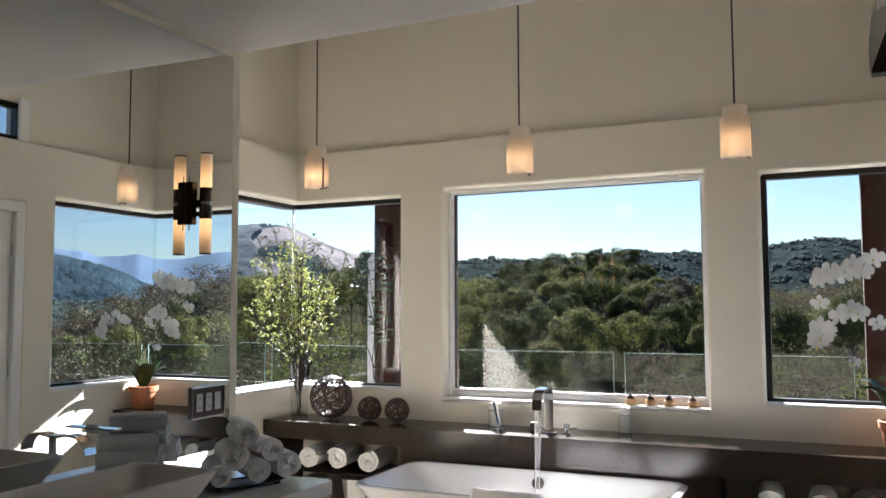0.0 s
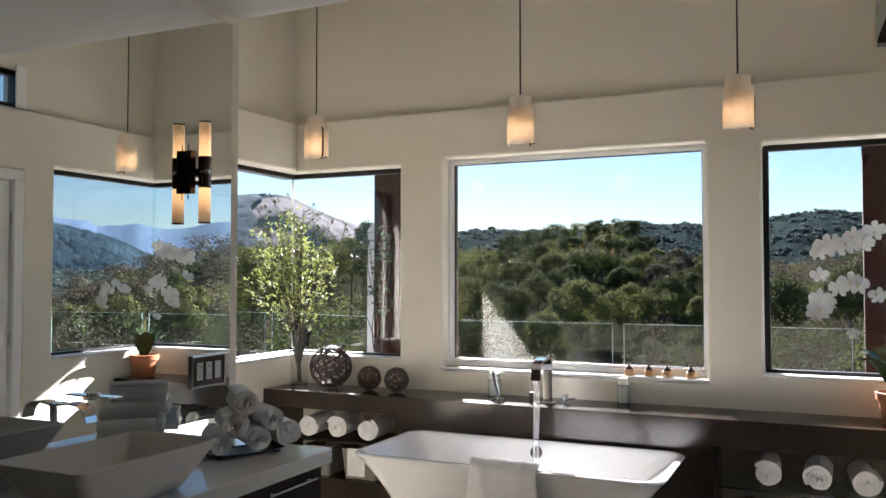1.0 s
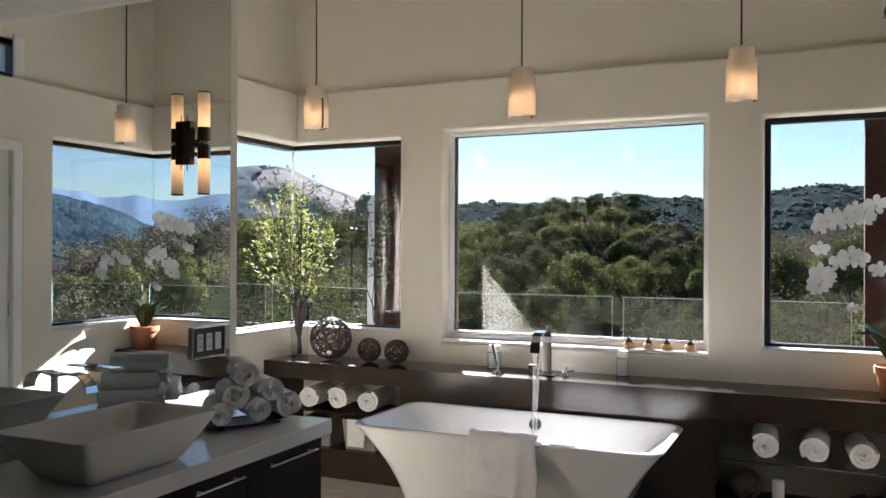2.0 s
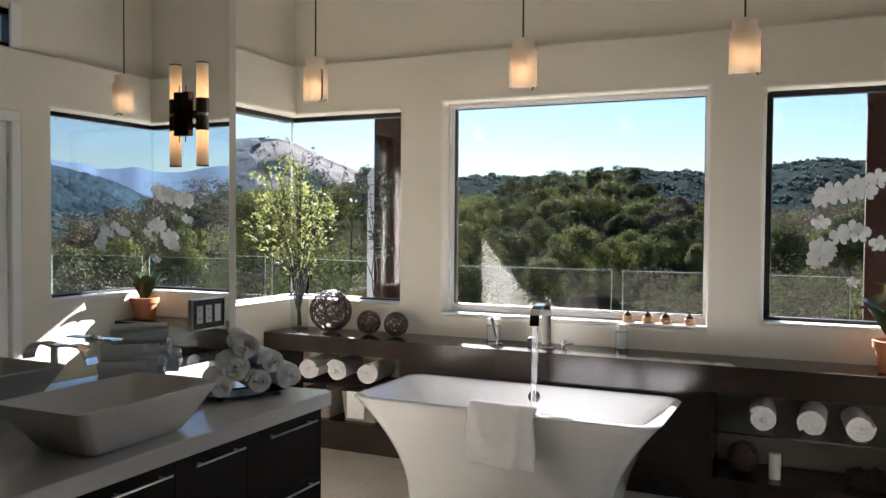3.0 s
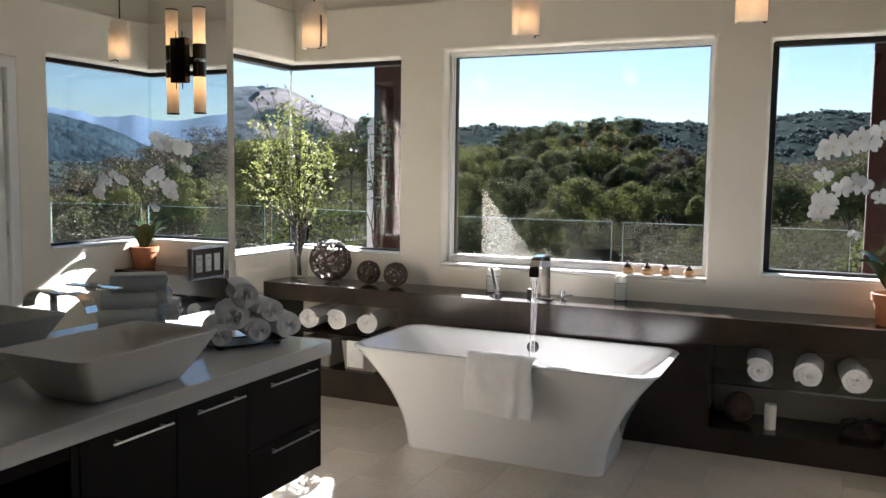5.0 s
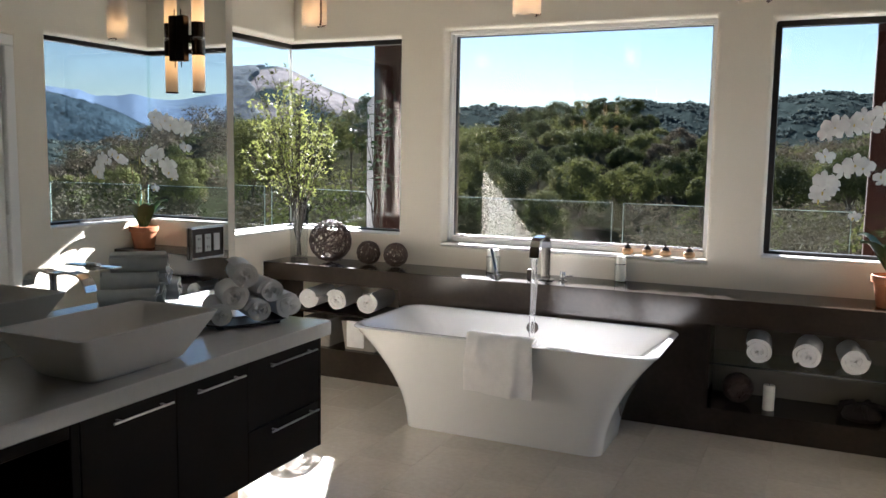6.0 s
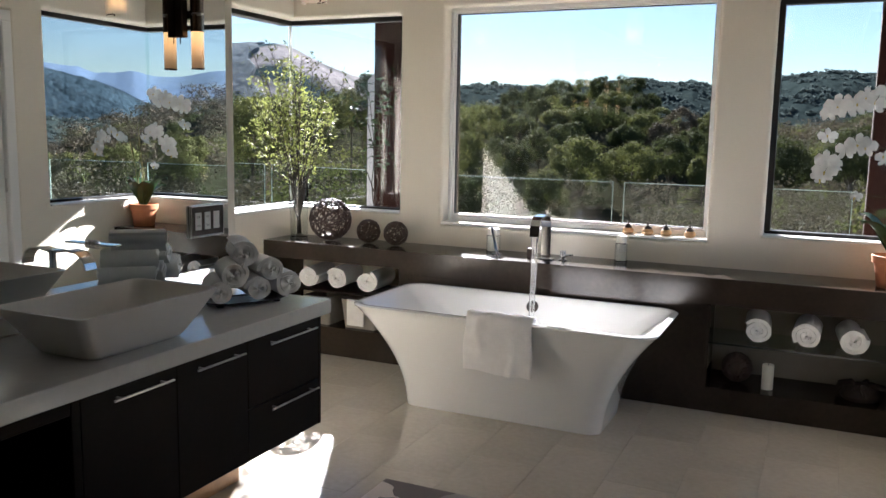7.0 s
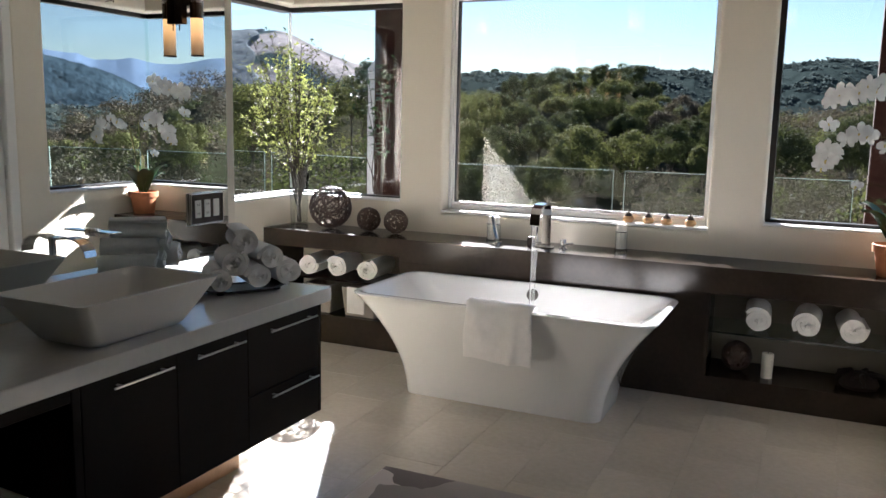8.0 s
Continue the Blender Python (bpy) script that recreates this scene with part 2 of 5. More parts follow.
# sheets added outside so the sunlit walls don't glare in the railing
setting("added_sheet_back", wall("y", YB + OUT + 0.004, YB + OUT + 0.02, [XL - OUT, XR + OUT], [-0.1, TOP + 0.19], [(XL - OUT - 1, -2.66, SILL, HEAD), (-2.335, -0.63, 0.885, 2.305), (-0.325, XR + OUT + 1, SILL, HEAD)]), DULL_TAUPE, "taupe sheet added outside the window wall to dull its glare", "wall")
setting("added_sheet_left", wall("x", XL - OUT - 0.004, XL - OUT - 0.02, [-1.5, YB + OUT], [-0.1, TOP + 0.19], [(W1, YB + 1, SILL, HEAD)]), DULL_TAUPE, "taupe sheet added outside the side wall to dull its glare", "wall")
b = bmesh.new()
rings = []
for x in (XL - OUT + 0.01, XR + OUT - 0.01):
    e0 = edge(x)
    under = [(-1.75, SOFFIT)] + [(e0 + 0.09 * q, SOFFIT + RISE * 0.09 * (q + 1) ** 2 / 4) for q in (-1.0, -0.6, -0.2, 0.2, 0.6, 1.0)] + [(YB + OUT, ceiling_at(x, YB + OUT))]
    rings.append([b.verts.new((x, y, z)) for y, z in under + [(YB + OUT, TOP + 0.2), (-1.75, TOP + 0.2)]])
b.faces.new(rings[0])
b.faces.new(rings[1][::-1])
for i in range(len(rings[0])):
    j = (i + 1) % len(rings[0])
    b.faces.new((rings[0][j], rings[0][i], rings[1][i], rings[1][j]))
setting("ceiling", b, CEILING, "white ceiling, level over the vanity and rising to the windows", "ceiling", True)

# thin tan strip along the foot of the wall below the vanity
setting("baseboard", box(MX + 0.001, MX + 0.014, 0.15, MY - 0.03, 0.001, 0.13, 0.003), mat("warm tan", (0.34, 0.19, 0.09), 0.45, 0, 0.2, 9, 0.1, 60), "tan strip at the foot of the vanity wall", "baseboard")
setting("mirror", box(MX + 0.001, MX + 0.007, -1.4, 2.735, 0.868, 2.545), SILVER, "large frameless wall mirror above the vanity", "mirror")

# ---------------------------------------------------------------- windows and door


def bars(axis, d, u0, u1, z0, z1, w, depth, bevel=0.003, sides="tblr", low=None):
    """Frame bars round an opening, one mesh each: (name, mesh)."""
    out = []
    low = low or w
    for s in sides:
        a = {"t": (u0, u1, z1 - w, z1), "b": (u0, u1, z0, z0 + low), "l": (u0, u0 + w, z0 + low, z1 - w), "r": (u1 - w, u1, z0 + low, z1 - w)}[s]
        m = (a[0], a[1], d - depth / 2, d + depth / 2) if axis == "y" else (d - depth / 2, d + depth / 2, a[0], a[1])
        out.append(({"t": "head", "b": "bottom_rail", "l": "jamb", "r": "jamb"}[s], box(*m, a[2], a[3], bevel)))
    return out


def sheet(axis, d, u0, u1, z0, z1, thick=0.006):
    return box(u0, u1, d - thick / 2, d + thick / 2, z0, z1) if axis == "y" else box(d - thick / 2, d + thick / 2, u0, u1, z0, z1)


def clear(ob):
    ob.visible_shadow = False
    return ob


def window(name, axis, d, u0, u1, z0, z1, w, depth, material, label, sides="tblr", double=True, low=None):
    e = tagged(new(name), label, "window", "", "structure")
    for n, bm in bars(axis, d, u0, u1, z0, z1, w, depth, 0.003, sides, low):
        part(n, bm, material, e)
    l, r = (u0 + w * 0.6 if "l" in sides else u0), (u1 - w * 0.6 if "r" in sides else u1)
    for off in ((-0.009, 0.009) if double else (0.0,)):
        clear(part("pane", sheet(axis, d + off, l, r, z0 + (low or w) * 0.6, z1 - w * 0.6, 0.004), GLASS, e, "clear window glass"))
    return e


window("window_1", "x", GL, W1, GB - 0.004, SILL, HEAD, 0.032, 0.06, BRONZE, "corner window with thin dark bronze frame", "tbl", low=0.015)
# unseen bar, added outside to cut the sun's top edge indoors
part("head_occluder", box(XL - OUT - 0.115, XL - OUT - 0.021, W1 - 0.1, YB + OUT + 0.1, HEAD - 0.004, HEAD + 0.07, 0.004), BRONZE, bpy.data.objects["window_1"], "unseen bar added over the window to crop the sun")
w2 = window("window_2", "y", GB, GL, -2.66, SILL, HEAD, 0.032, 0.06, BRONZE, "corner window with thin dark bronze frame and glass corner", "tbr", low=0.017)
# white here paints the sun's bright line on the glass joint
part("corner_joint", box(GL - 0.007, GL + 0.007, GB - 0.007, GB + 0.007, SILL + 0.03, HEAD - 0.03), FROST_OFF, w2, "glass corner joint")
w3 = window("window_3", "y", GB - 0.015, -2.335, -0.63, 0.885, 2.305, 0.022, 0.09, VINYL, "white vinyl framed picture window above the tub")
part("lower_sash_rail", box(-2.31, -0.655, GB - 0.05, GB + 0.02, 0.908, 0.940, 0.003), VINYL, w3)
for n, bm in bars("y", GB - 0.02, -2.313, -0.652, 0.941, 2.283, 0.012, 0.05):
    part("glazing_bead", bm, VINYL, w3)
for n, bm in bars("y", GB - 0.016, -2.301, -0.664, 0.953, 2.271, 0.005, 0.03):
    part("gasket", bm, RUBBER, w3, "black rubber gasket")
part("window_sill", box(-2.34, -0.625, YB - 0.012, GB - 0.06, 0.888, 0.906, 0.004), VINYL, w3, "white painted window sill")
window("window_4", "y", GB, -0.325, GR, SILL, HEAD, 0.032, 0.06, BRONZE, "corner window with thin dark bronze frame", "tbl", low=0.024)
w5 = window("window_5", "x", GR, 4.13, GB - 0.004, SILL, HEAD, 0.032, 0.06, BRONZE, "corner window with thin dark bronze frame", "tbl", low=0.024)
part("corner_joint", box(GR - 0.006, GR + 0.012, GB - 0.006, GB + 0.012, SILL + 0.03, HEAD - 0.03), SHELF_GLASS, w5, "glass corner joint")
for e, bms in ((bpy.data.objects["window_1"], box(XL - 0.14, XL + 0.006, W1, YB + 0.1, SILL - 0.006, SILL + 0.006, 0.003)), (w5, box(XR - 0.006, XR + 0.14, 4.13, YB + 0.1, SILL - 0.006, SILL + 0.006, 0.003)), (w2, box(XL - 0.1, -2.66, YB - 0.006, GB - 0.03, SILL - 0.006, SILL + 0.006, 0.003)), (bpy.data.objects["window_4"], box(-0.325, XR + 0.1, YB - 0.006, GB - 0.03, SILL - 0.006, SILL + 0.006, 0.003))):
    part("window_sill", bms, VINYL, e, "white painted window sill")

c6 = window("window_6", "x", XR + 0.12, 2.98, 3.90, 2.64, 2.90, 0.035, 0.07, BRONZE, "clerestory window with dark frame and latch")
part("latch", box(XR + 0.05, XR + 0.085, 3.872, 3.886, 2.70, 2.81, 0.004), PEWTER, c6, "dark metal latch")
part("surround", box(XR + 0.028, XR + 0.05, 3.84, 3.92, 2.60, 2.93, 0.004), VINYL, c6, "pale painted window surround")

door = tagged(new("door_1"), "white glazed door in a white frame, closed", "door", "", "structure")
for n, bm in bars("x", XR + 0.05, 2.95, 3.88, 0.0, 2.22, 0.07, 0.12, 0.006, "tlr"):
    part("door_frame", bm, VINYL, door)
leaf = part("door_leaf", wall("x", XR + 0.03, XR + 0.075, [3.025, 3.805], [0.01, 2.145], [(3.14, 3.69, 0.25, 2.03)], 0.003), VINYL, door, "white painted door leaf")
clear(part("pane", sheet("x", XR + 0.052, 3.13, 3.70, 0.24, 2.04), GLASS, leaf, "clear door glass"))
for z in (0.3, 1.1, 1.9):
    part("hinge", lathe([(0.008, -0.045), (0.008, 0.045)], 10, None, (XR + 0.022, 3.807, z)), STEEL, leaf, "steel hinge")

# ---------------------------------------------------------------- concrete ledge under the windows
LZ, LY = 0.745, 4.68
ledge = thing("window_ledge", (0, 0, 0), "long brown concrete ledge with two open niches under the windows", "ledge")
part("top_slab", wall("y", LY, YB - 0.002, [XL + 0.002, XR - 0.002], [0.598, LZ], [(XL - 1, -2.45, 0.5, 0.632)], 0.0012), CONCRETE, ledge)
part("front_panel", box(-2.447, -0.553, LY + 0.0002, YB - 0.004, 0.1, 0.5979), CONCRETE, ledge)
part("plinth", wall("y", LY, YB - 0.004, [XL + 0.002, XR - 0.002], [0.0, 0.19], [(-0.553, XR + 1, 0.137, 0.3), (-2.447, -0.5531, 0.0999, 0.3)], 0.003), CONCRETE, ledge)
part("niche_side", box(XL + 0.002, XL + 0.06, LY + 0.002, YB - 0.004, 0.192, 0.63), CONCRETE, ledge)
part("niche_side", box(XR - 0.05, XR - 0.002, LY + 0.002, YB - 0.004, 0.139, 0.596), CONCRETE, ledge)
# sheet added over the plaster; its dark tone is the niche's shade
part("niche_shade", box(-0.551, XR - 0.052, YB - 0.014, YB - 0.0045, 0.139, 0.5965), mat("shaded niche plaster", (0.27, 0.24, 0.20), 0.6, 0, 0.06, 8, 0.1, 60), ledge, "dark sheet for the shade at the niche's back")
part("niche_trim", box(-0.555, -0.535, LY - 0.003, LY + 0.03, 0.137, 0.596, 0.002), CONCRETE, ledge)
part("shelf", box(XL + 0.065, -2.452, LY + 0.012, YB - 0.01, 0.422, 0.436, 0.002), ESPRESSO, ledge, "dark wooden niche shelf")
part("shelf_edge", box(-0.548, XR - 0.055, LY + 0.014, LY + 0.018, 0.380, 0.390), mat("dark green glass edge", (0.012, 0.018, 0.016), 0.2, 0, 0.1, 8), ledge, "dark polished edge of the glass shelf")
clear(part("shelf", box(-0.548, XR - 0.055, LY + 0.02, YB - 0.016, 0.380, 0.390), SHELF_GLASS, ledge, "green glass niche shelf"))
# ---------------------------------------------------------------- bathtub
tub = thing("bathtub", (-1.508, 4.245, 0), "white freestanding flared bathtub on the tiled floor", "bathtub")


def bowed(hx, hy, r, z, bow, n=8):
    """A rounded rectangle whose long sides swell a little."""
    return [(x, y * (1 + bow * (1 - (x / hx) ** 2)), z) for x, y, z in rounded(0, 0, hx, hy, r, z, n)]


outer = []
for k in range(17):
    s = k / 16
    f = s ** 1.9
    outer.append(bowed(0.553 + 0.264 * f, 0.232 + 0.148 * s ** 1.6, 0.06 + 0.06 * s, 0.545 * s, 0.16 * (1 - s) ** 0.7))
outer[0] = [(x * 0.992, y * 0.985, 0.0) for x, y, z in outer[0]]
rim = [bowed(0.826, 0.389, 0.12, 0.552, 0), bowed(0.828, 0.392, 0.12, 0.560, 0), bowed(0.820, 0.384, 0.115, 0.566, 0), bowed(0.798, 0.362, 0.105, 0.566, 0), bowed(0.788, 0.352, 0.10, 0.557, 0)]
inner = [bowed(0.78 - 0.28 * (1 - (1 - s) ** 2.2), 0.346 - 0.11 * s, 0.10 + 0.04 * s, 0.542 - 0.41 * s, 0) for s in (0.03, 0.12, 0.25, 0.4, 0.6, 0.8, 0.92, 1.0)]
part("shell", loft(outer + rim + inner), PORCELAIN, tub, "", True)
drain = part("overflow_drain", lathe([(0.034, 0), (0.036, 0.004), (0.030, 0.010), (0.012, 0.012)], 24), PEWTER, tub, "dark chrome overflow drain cover", True)
drain.matrix_basis = pose(-0.006, 0.334, 0.503, 76, 0, 0)
part("floor_drain", lathe([(0.035, 0.133), (0.033, 0.138), (0.01, 0.140)], 24), CHROME, tub, "chrome floor drain", True)

# towel laid over the tub's edge
PATHT = [(0.075, -0.10), (0.070, -0.04), (0.064, 0.0), (0.046, 0.021), (0.022, 0.027), (0.0, 0.024), (-0.016, 0.010), (-0.022, -0.02), (-0.024, -0.06), (-0.023, -0.10), (-0.022, -0.145), (-0.020, -0.182), (-0.018, -0.22), (-0.016, -0.257)]
TN = 49
rings = []
for i in range(TN):
    u = i / (TN - 1)
    front_, back_ = [], []
    for k, (dy, dz) in enumerate(PATHT):
        fall = max(0, k - 6) / 7
        # two slack folds that run down aslant, and a rumpled top
        d1, d2 = u - 0.10 - 0.32 * fall, u - 0.80 + 0.10 * fall
        fold = -0.016 * math.exp(-(d1 / 0.10) ** 2) * math.sin(math.pi * min(1.0, fall * 1.4)) - 0.020 * math.exp(-(d2 / 0.07) ** 2) * fall + 0.003 * math.sin(u * 23 + k) * (1 - fall)
        top = (0.0018 * math.sin(u * 17 + 1) + 0.0012 * math.sin(u * 43)) if 2 < k < 8 else 0.0
        x = -1.618 + 0.348 * u - 0.014 * fall * (1 - u) ** 2 + 0.004 * math.sin(k * 1.1 + u * 3) + 0.006 * fall * u
        y, z = 3.858 + dy + fold, 0.566 + dz + top - 0.012 * u * fall + 0.004 * math.sin(u * 9) * fall
        p0, p1 = Vector(PATHT[max(k - 1, 0)]), Vector(PATHT[min(k + 1, len(PATHT) - 1)])
        d = (p1 - p0).normalized()
        thick = 0.013 if 0 < i < TN - 1 else 0.009
        front_.append((x, y, z))
        back_.append((x, y + d.y * thick, z - d.x * thick))
    rings.append(front_ + back_[::-1])
b = loft(rings)
bmesh.ops.recalc_face_normals(b, faces=b.faces[:])
hang = link_mesh("bath_towel", b, COTTON, True)
tagged(hang, "white terry towel draped over the bathtub edge", "towel")

# ---------------------------------------------------------------- tub filler on the ledge


def ribbon(path, half, thick, across, bm=None):
    """A flat strap along a path, wide in the direction across."""
    a = Vector(across)
    rings = []
    pts = [Vector(p) for p in path]
    for i, p in enumerate(pts):
        d = (pts[min(i + 1, len(pts) - 1)] - pts[max(i - 1, 0)]).normalized()
        n = d.cross(a).normalized()
        rings.append([p + a * half + n * thick, p - a * half + n * thick, p - a * half - n * thick, p + a * half - n * thick])
    return loft(rings, bm=bm)


filler = thing("tub_filler", (-1.53, 4.85, LZ), "chrome arched tub filler on the concrete ledge", "faucet")
arch = [(0, 0, 0.0), (0, 0, 0.20), (0.001, -0.006, 0.238), (0.003, -0.024, 0.262), (0.006, -0.06, 0.275), (0.018, -0.16, 0.280), (0.030, -0.26, 0.276), (0.036, -0.315, 0.262), (0.040, -0.345, 0.235), (0.041, -0.355, 0.175)]
part("spout", ribbon(arch, 0.028, 0.007, (1, 0, 0)), CHROME, filler)
part("base_plate", box(-0.045, 0.045, -0.03, 0.03, 0.0, 0.009, 0.003), CHROME, filler)
part("base_block", box(-0.115, -0.085, -0.02, 0.02, 0.0, 0.06, 0.003), PEWTER, filler, "dark square valve block")
stream = thing("water_stream", (-1.489, 4.495, 0.16), "clear water stream falling from the spout into the tub", "water")
wr = []
for k in range(20):
    s = k / 19
    w = 0.022 * (1 - 0.42 * s ** 0.6)
    wr.append([(w * (1 + 0.12 * math.sin(3 * a + 11 * s)) * math.cos(a) + 0.003 * math.sin(7 * s), 0.006 * math.sin(a), 0.755 * (1 - s)) for a in [2 * math.pi * j / 12 for j in range(12)]])
WATER = mat("water", (0.97, 0.98, 0.98), 0.15, 0, 0.0, 4, Transmission_Weight=0.93, IOR=1.33)
part("stream", loft(wr), WATER, stream, "", True).visible_shadow = False

hv = thing("tub_lever", (-1.86, 4.88, LZ), "chrome lever handle standing on the ledge", "faucet handle")
part("base_plate", lathe([(0.036, 0), (0.036, 0.005), (0.026, 0.010)], 20), CHROME, hv, "", True)
part("stem", lathe([(0.012, 0.008), (0.012, 0.03)], 14), CHROME, hv, "", True)
part("lever", ribbon([(0, 0, 0.028), (-0.012, 0.004, 0.07), (-0.03, 0.012, 0.13), (-0.042, 0.016, 0.165)], 0.012, 0.005, (0.86, -0.5, 0)), CHROME, hv)
hk = thing("hand_shower_knob", (-1.425, 4.86, LZ), "small chrome diverter knob on the ledge", "faucet handle")
part("base_plate", lathe([(0.027, 0), (0.027, 0.005), (0.018, 0.010)], 20), CHROME, hk, "", True)
part("knob", lathe([(0.010, 0.008), (0.010, 0.02), (0.019, 0.022), (0.019, 0.056), (0.016, 0.06)], 20), CHROME, hk, "", True)
part("pin", tube([(0.015, 0, 0.03), (0.06, 0.008, 0.036)], 0.004), CHROME, hk, "", True)


def candle(at, r, h, group):
    c = thing("glass_candle", at, "ivory candle in a clear glass tube on the ledge", "candle", group)
    part("glass", lathe([(r, 0), (r, h * 0.72), (r - 0.004, h * 0.72), (r - 0.004, 0.008)], 28), CANDLE_GLASS, c, "clear glass holder", True).visible_shadow = False
    part("wax", lathe([(r - 0.008, 0.006), (r - 0.008, h * 0.9), (r - 0.012, h), (0.012, h - 0.006)], 28), WAX, c, "", True)
    part("wick", tube([(0, 0, h - 0.008), (0.002, 0, h + 0.012)], 0.0015, 6), RUBBER, c)
    part("band", lathe([(r + 0.001, h * 0.70), (r + 0.002, h * 0.715), (r + 0.001, h * 0.73)], 28), CHROME, c, "", True)


candle((-1.925, 4.985, LZ), 0.046, 0.15, "candles on the ledge")
candle((-1.112, 5.02, LZ), 0.038, 0.155, "candles on the ledge")

for i, x in enumerate((-1.096, -0.976, -0.868, -0.729)):
    f = thing("scent_bottle", (x, 5.115, 0.906), "small amber bottle with a dark pointed stopper on the sill", "bottle", "bottles on the sill", 20 * i)
    part("bottle", lathe([(0.022, 0), (0.033, 0.010), (0.035, 0.022), (0.028, 0.034), (0.016, 0.042)], 18), AMBER, f, "amber glazed belly", True)
    part("stopper", lathe([(0.024, 0.036), (0.021, 0.046), (0.010, 0.056), (0.006, 0.062), (0.008, 0.069), (0.003, 0.078)], 14), PEWTER, f, "dark metal stopper", True)

# ---------------------------------------------------------------- vine balls


def vine_ball(name, at, r, strands, thick, label, seed):
    rnd = random.Random(seed)
    t = thing(name, (at[0], at[1], at[2] + r), label, "decorative ball", "vine balls")
    for g in range(3):
        bm = bmesh.new()
        for s in range(strands // 3):
            n = Vector((rnd.gauss(0, 1), rnd.gauss(0, 1), rnd.gauss(0, 1))).normalized()
            u = n.orthogonal().normalized()
            v = n.cross(u)
            off = rnd.uniform(-0.45, 0.45)
            ph, wob = rnd.uniform(0, 6.28), rnd.uniform(0.02, 0.09)
            pts = []
            for k in range(33):
                a = 2 * math.pi * k / 32 * rnd.uniform(0.995, 1.005)
                d = (u * math.cos(a) + v * math.sin(a)) * math.sqrt(1 - off * off) + n * (off + wob * math.sin(3 * a + ph))
                pts.append(d.normalized() * (r - thick) * rnd.uniform(0.955, 1.0))
            tube(pts, thick * rnd.uniform(0.7, 1.15), 5, bm)
        part("strand_layer", bm, WICKER, t, "", True)


vine_ball("vine_ball", (-3.09, 4.89, LZ), 0.148, 42, 0.0032, "large openwork ball of dark brown vine on the ledge", 3)
vine_ball("vine_ball", (-2.795, 4.90, LZ), 0.083, 33, 0.0036, "small tightly wound dark vine ball on the ledge", 5)
vine_ball("vine_ball", (-2.58, 4.885, LZ), 0.083, 33, 0.0036, "small tightly wound dark vine ball on the ledge", 8)

# ---------------------------------------------------------------- glass vase with leafy branches
rnd = random.Random(21)
vase = thing("glass_vase", (-3.39, 4.95, LZ), "tall clear glass vase holding leafy green branches", "vase")
part("glass", lathe([(0.058, 0), (0.062, 0.01), (0.066, 0.2), (0.080, 0.43), (0.076, 0.43), (0.062, 0.2), (0.056, 0.02)], 32), VASE_GLASS, vase, "clear flared glass", True).visible_shadow = False
br = thing("branch_bunch", (-3.39, 4.95, LZ + 0.022), "bunch of upright twigs with small lime green leaves", "branches")
SPRIG = mat("lime leaf", (0.14, 0.155, 0.048), 0.45, 0, 0.35, 9, Subsurface_Weight=0.0)
let_through(SPRIG, (0.23, 0.26, 0.07), 0.45)


def leaf_quad(b, p, d, n, ln, w):
    d, n = d.normalized(), n.normalized()
    s = d.cross(n).normalized()
    n = s.cross(d)
    a = [p, p + d * ln * 0.5 + s * w * 0.5 + n * ln * 0.06, p + d * ln, p + d * ln * 0.5 - s * w * 0.5 + n * ln * 0.06]
    b.faces.new([b.verts.new(q) for q in a])


for g in range(30):
    a0 = g * 2.4 + rnd.uniform(-0.4, 0.4)
    sp = rnd.uniform(0.06, 0.50)
    h = rnd.uniform(0.80, 1.27) * (1.0 if sp < 0.33 else 0.9)
    dirx, diry = math.cos(a0) * sp - 0.03, math.sin(a0) * sp * 0.8 - 0.10
    if diry > 0.16:
        diry = 0.16
    if dirx < -0.2:
        dirx = -0.2
    foot = Vector((-math.cos(a0) * 0.012, -math.sin(a0) * 0.012, 0.0))
    pts = []
    for k in range(13):
        s = k / 12
        q = foot + Vector((dirx * s ** 1.45, diry * s ** 1.45, h * s))
        q += Vector((rnd.gauss(0, 0.004), rnd.gauss(0, 0.004), 0)) if k > 3 else Vector((0, 0, 0))
        if s * h < 0.42:
            lim = 0.018 + 0.11 * s * h
            m = math.hypot(q.x, q.y)
            if m > lim:
                q.x, q.y = q.x * lim / m, q.y * lim / m
        pts.append(q)
    bm = tube(pts, 0.0050, 5, None, 0.3)
    lv = bmesh.new()
    for k in range(6, 13):
        for _ in range(2 if k < 9 else 4):
            p = pts[k - 1].lerp(pts[k], rnd.random())
            d = Vector((rnd.gauss(0, 1), rnd.gauss(0, 0.8), rnd.uniform(0.1, 1.4))).normalized()
            ln = rnd.uniform(0.05, 0.15)
            tip = p + d * ln
            tip.y = min(tip.y, 0.235)
            tip.x = max(tip.x, -0.22)
            tube([p, p.lerp(tip, 0.5) + Vector((0, 0, 0.006)), tip], 0.0014, 4, bm, 0.5)
            for j in range(rnd.randint(4, 7)):
                base = p.lerp(tip, rnd.uniform(0.2, 1.0))
                dd = (d + Vector((rnd.gauss(0, 0.8), rnd.gauss(0, 0.8), rnd.gauss(0, 0.6)))).normalized()
                leaf_quad(lv, base, dd, Vector((rnd.gauss(0, 1), rnd.gauss(0, 1), rnd.gauss(0, 1))), rnd.uniform(0.018, 0.036), rnd.uniform(0.008, 0.014))
    bg = part("branch", bm, TWIG, br, "", True)
    part("leaves", lv, SPRIG, bg, "small lime green leaves")

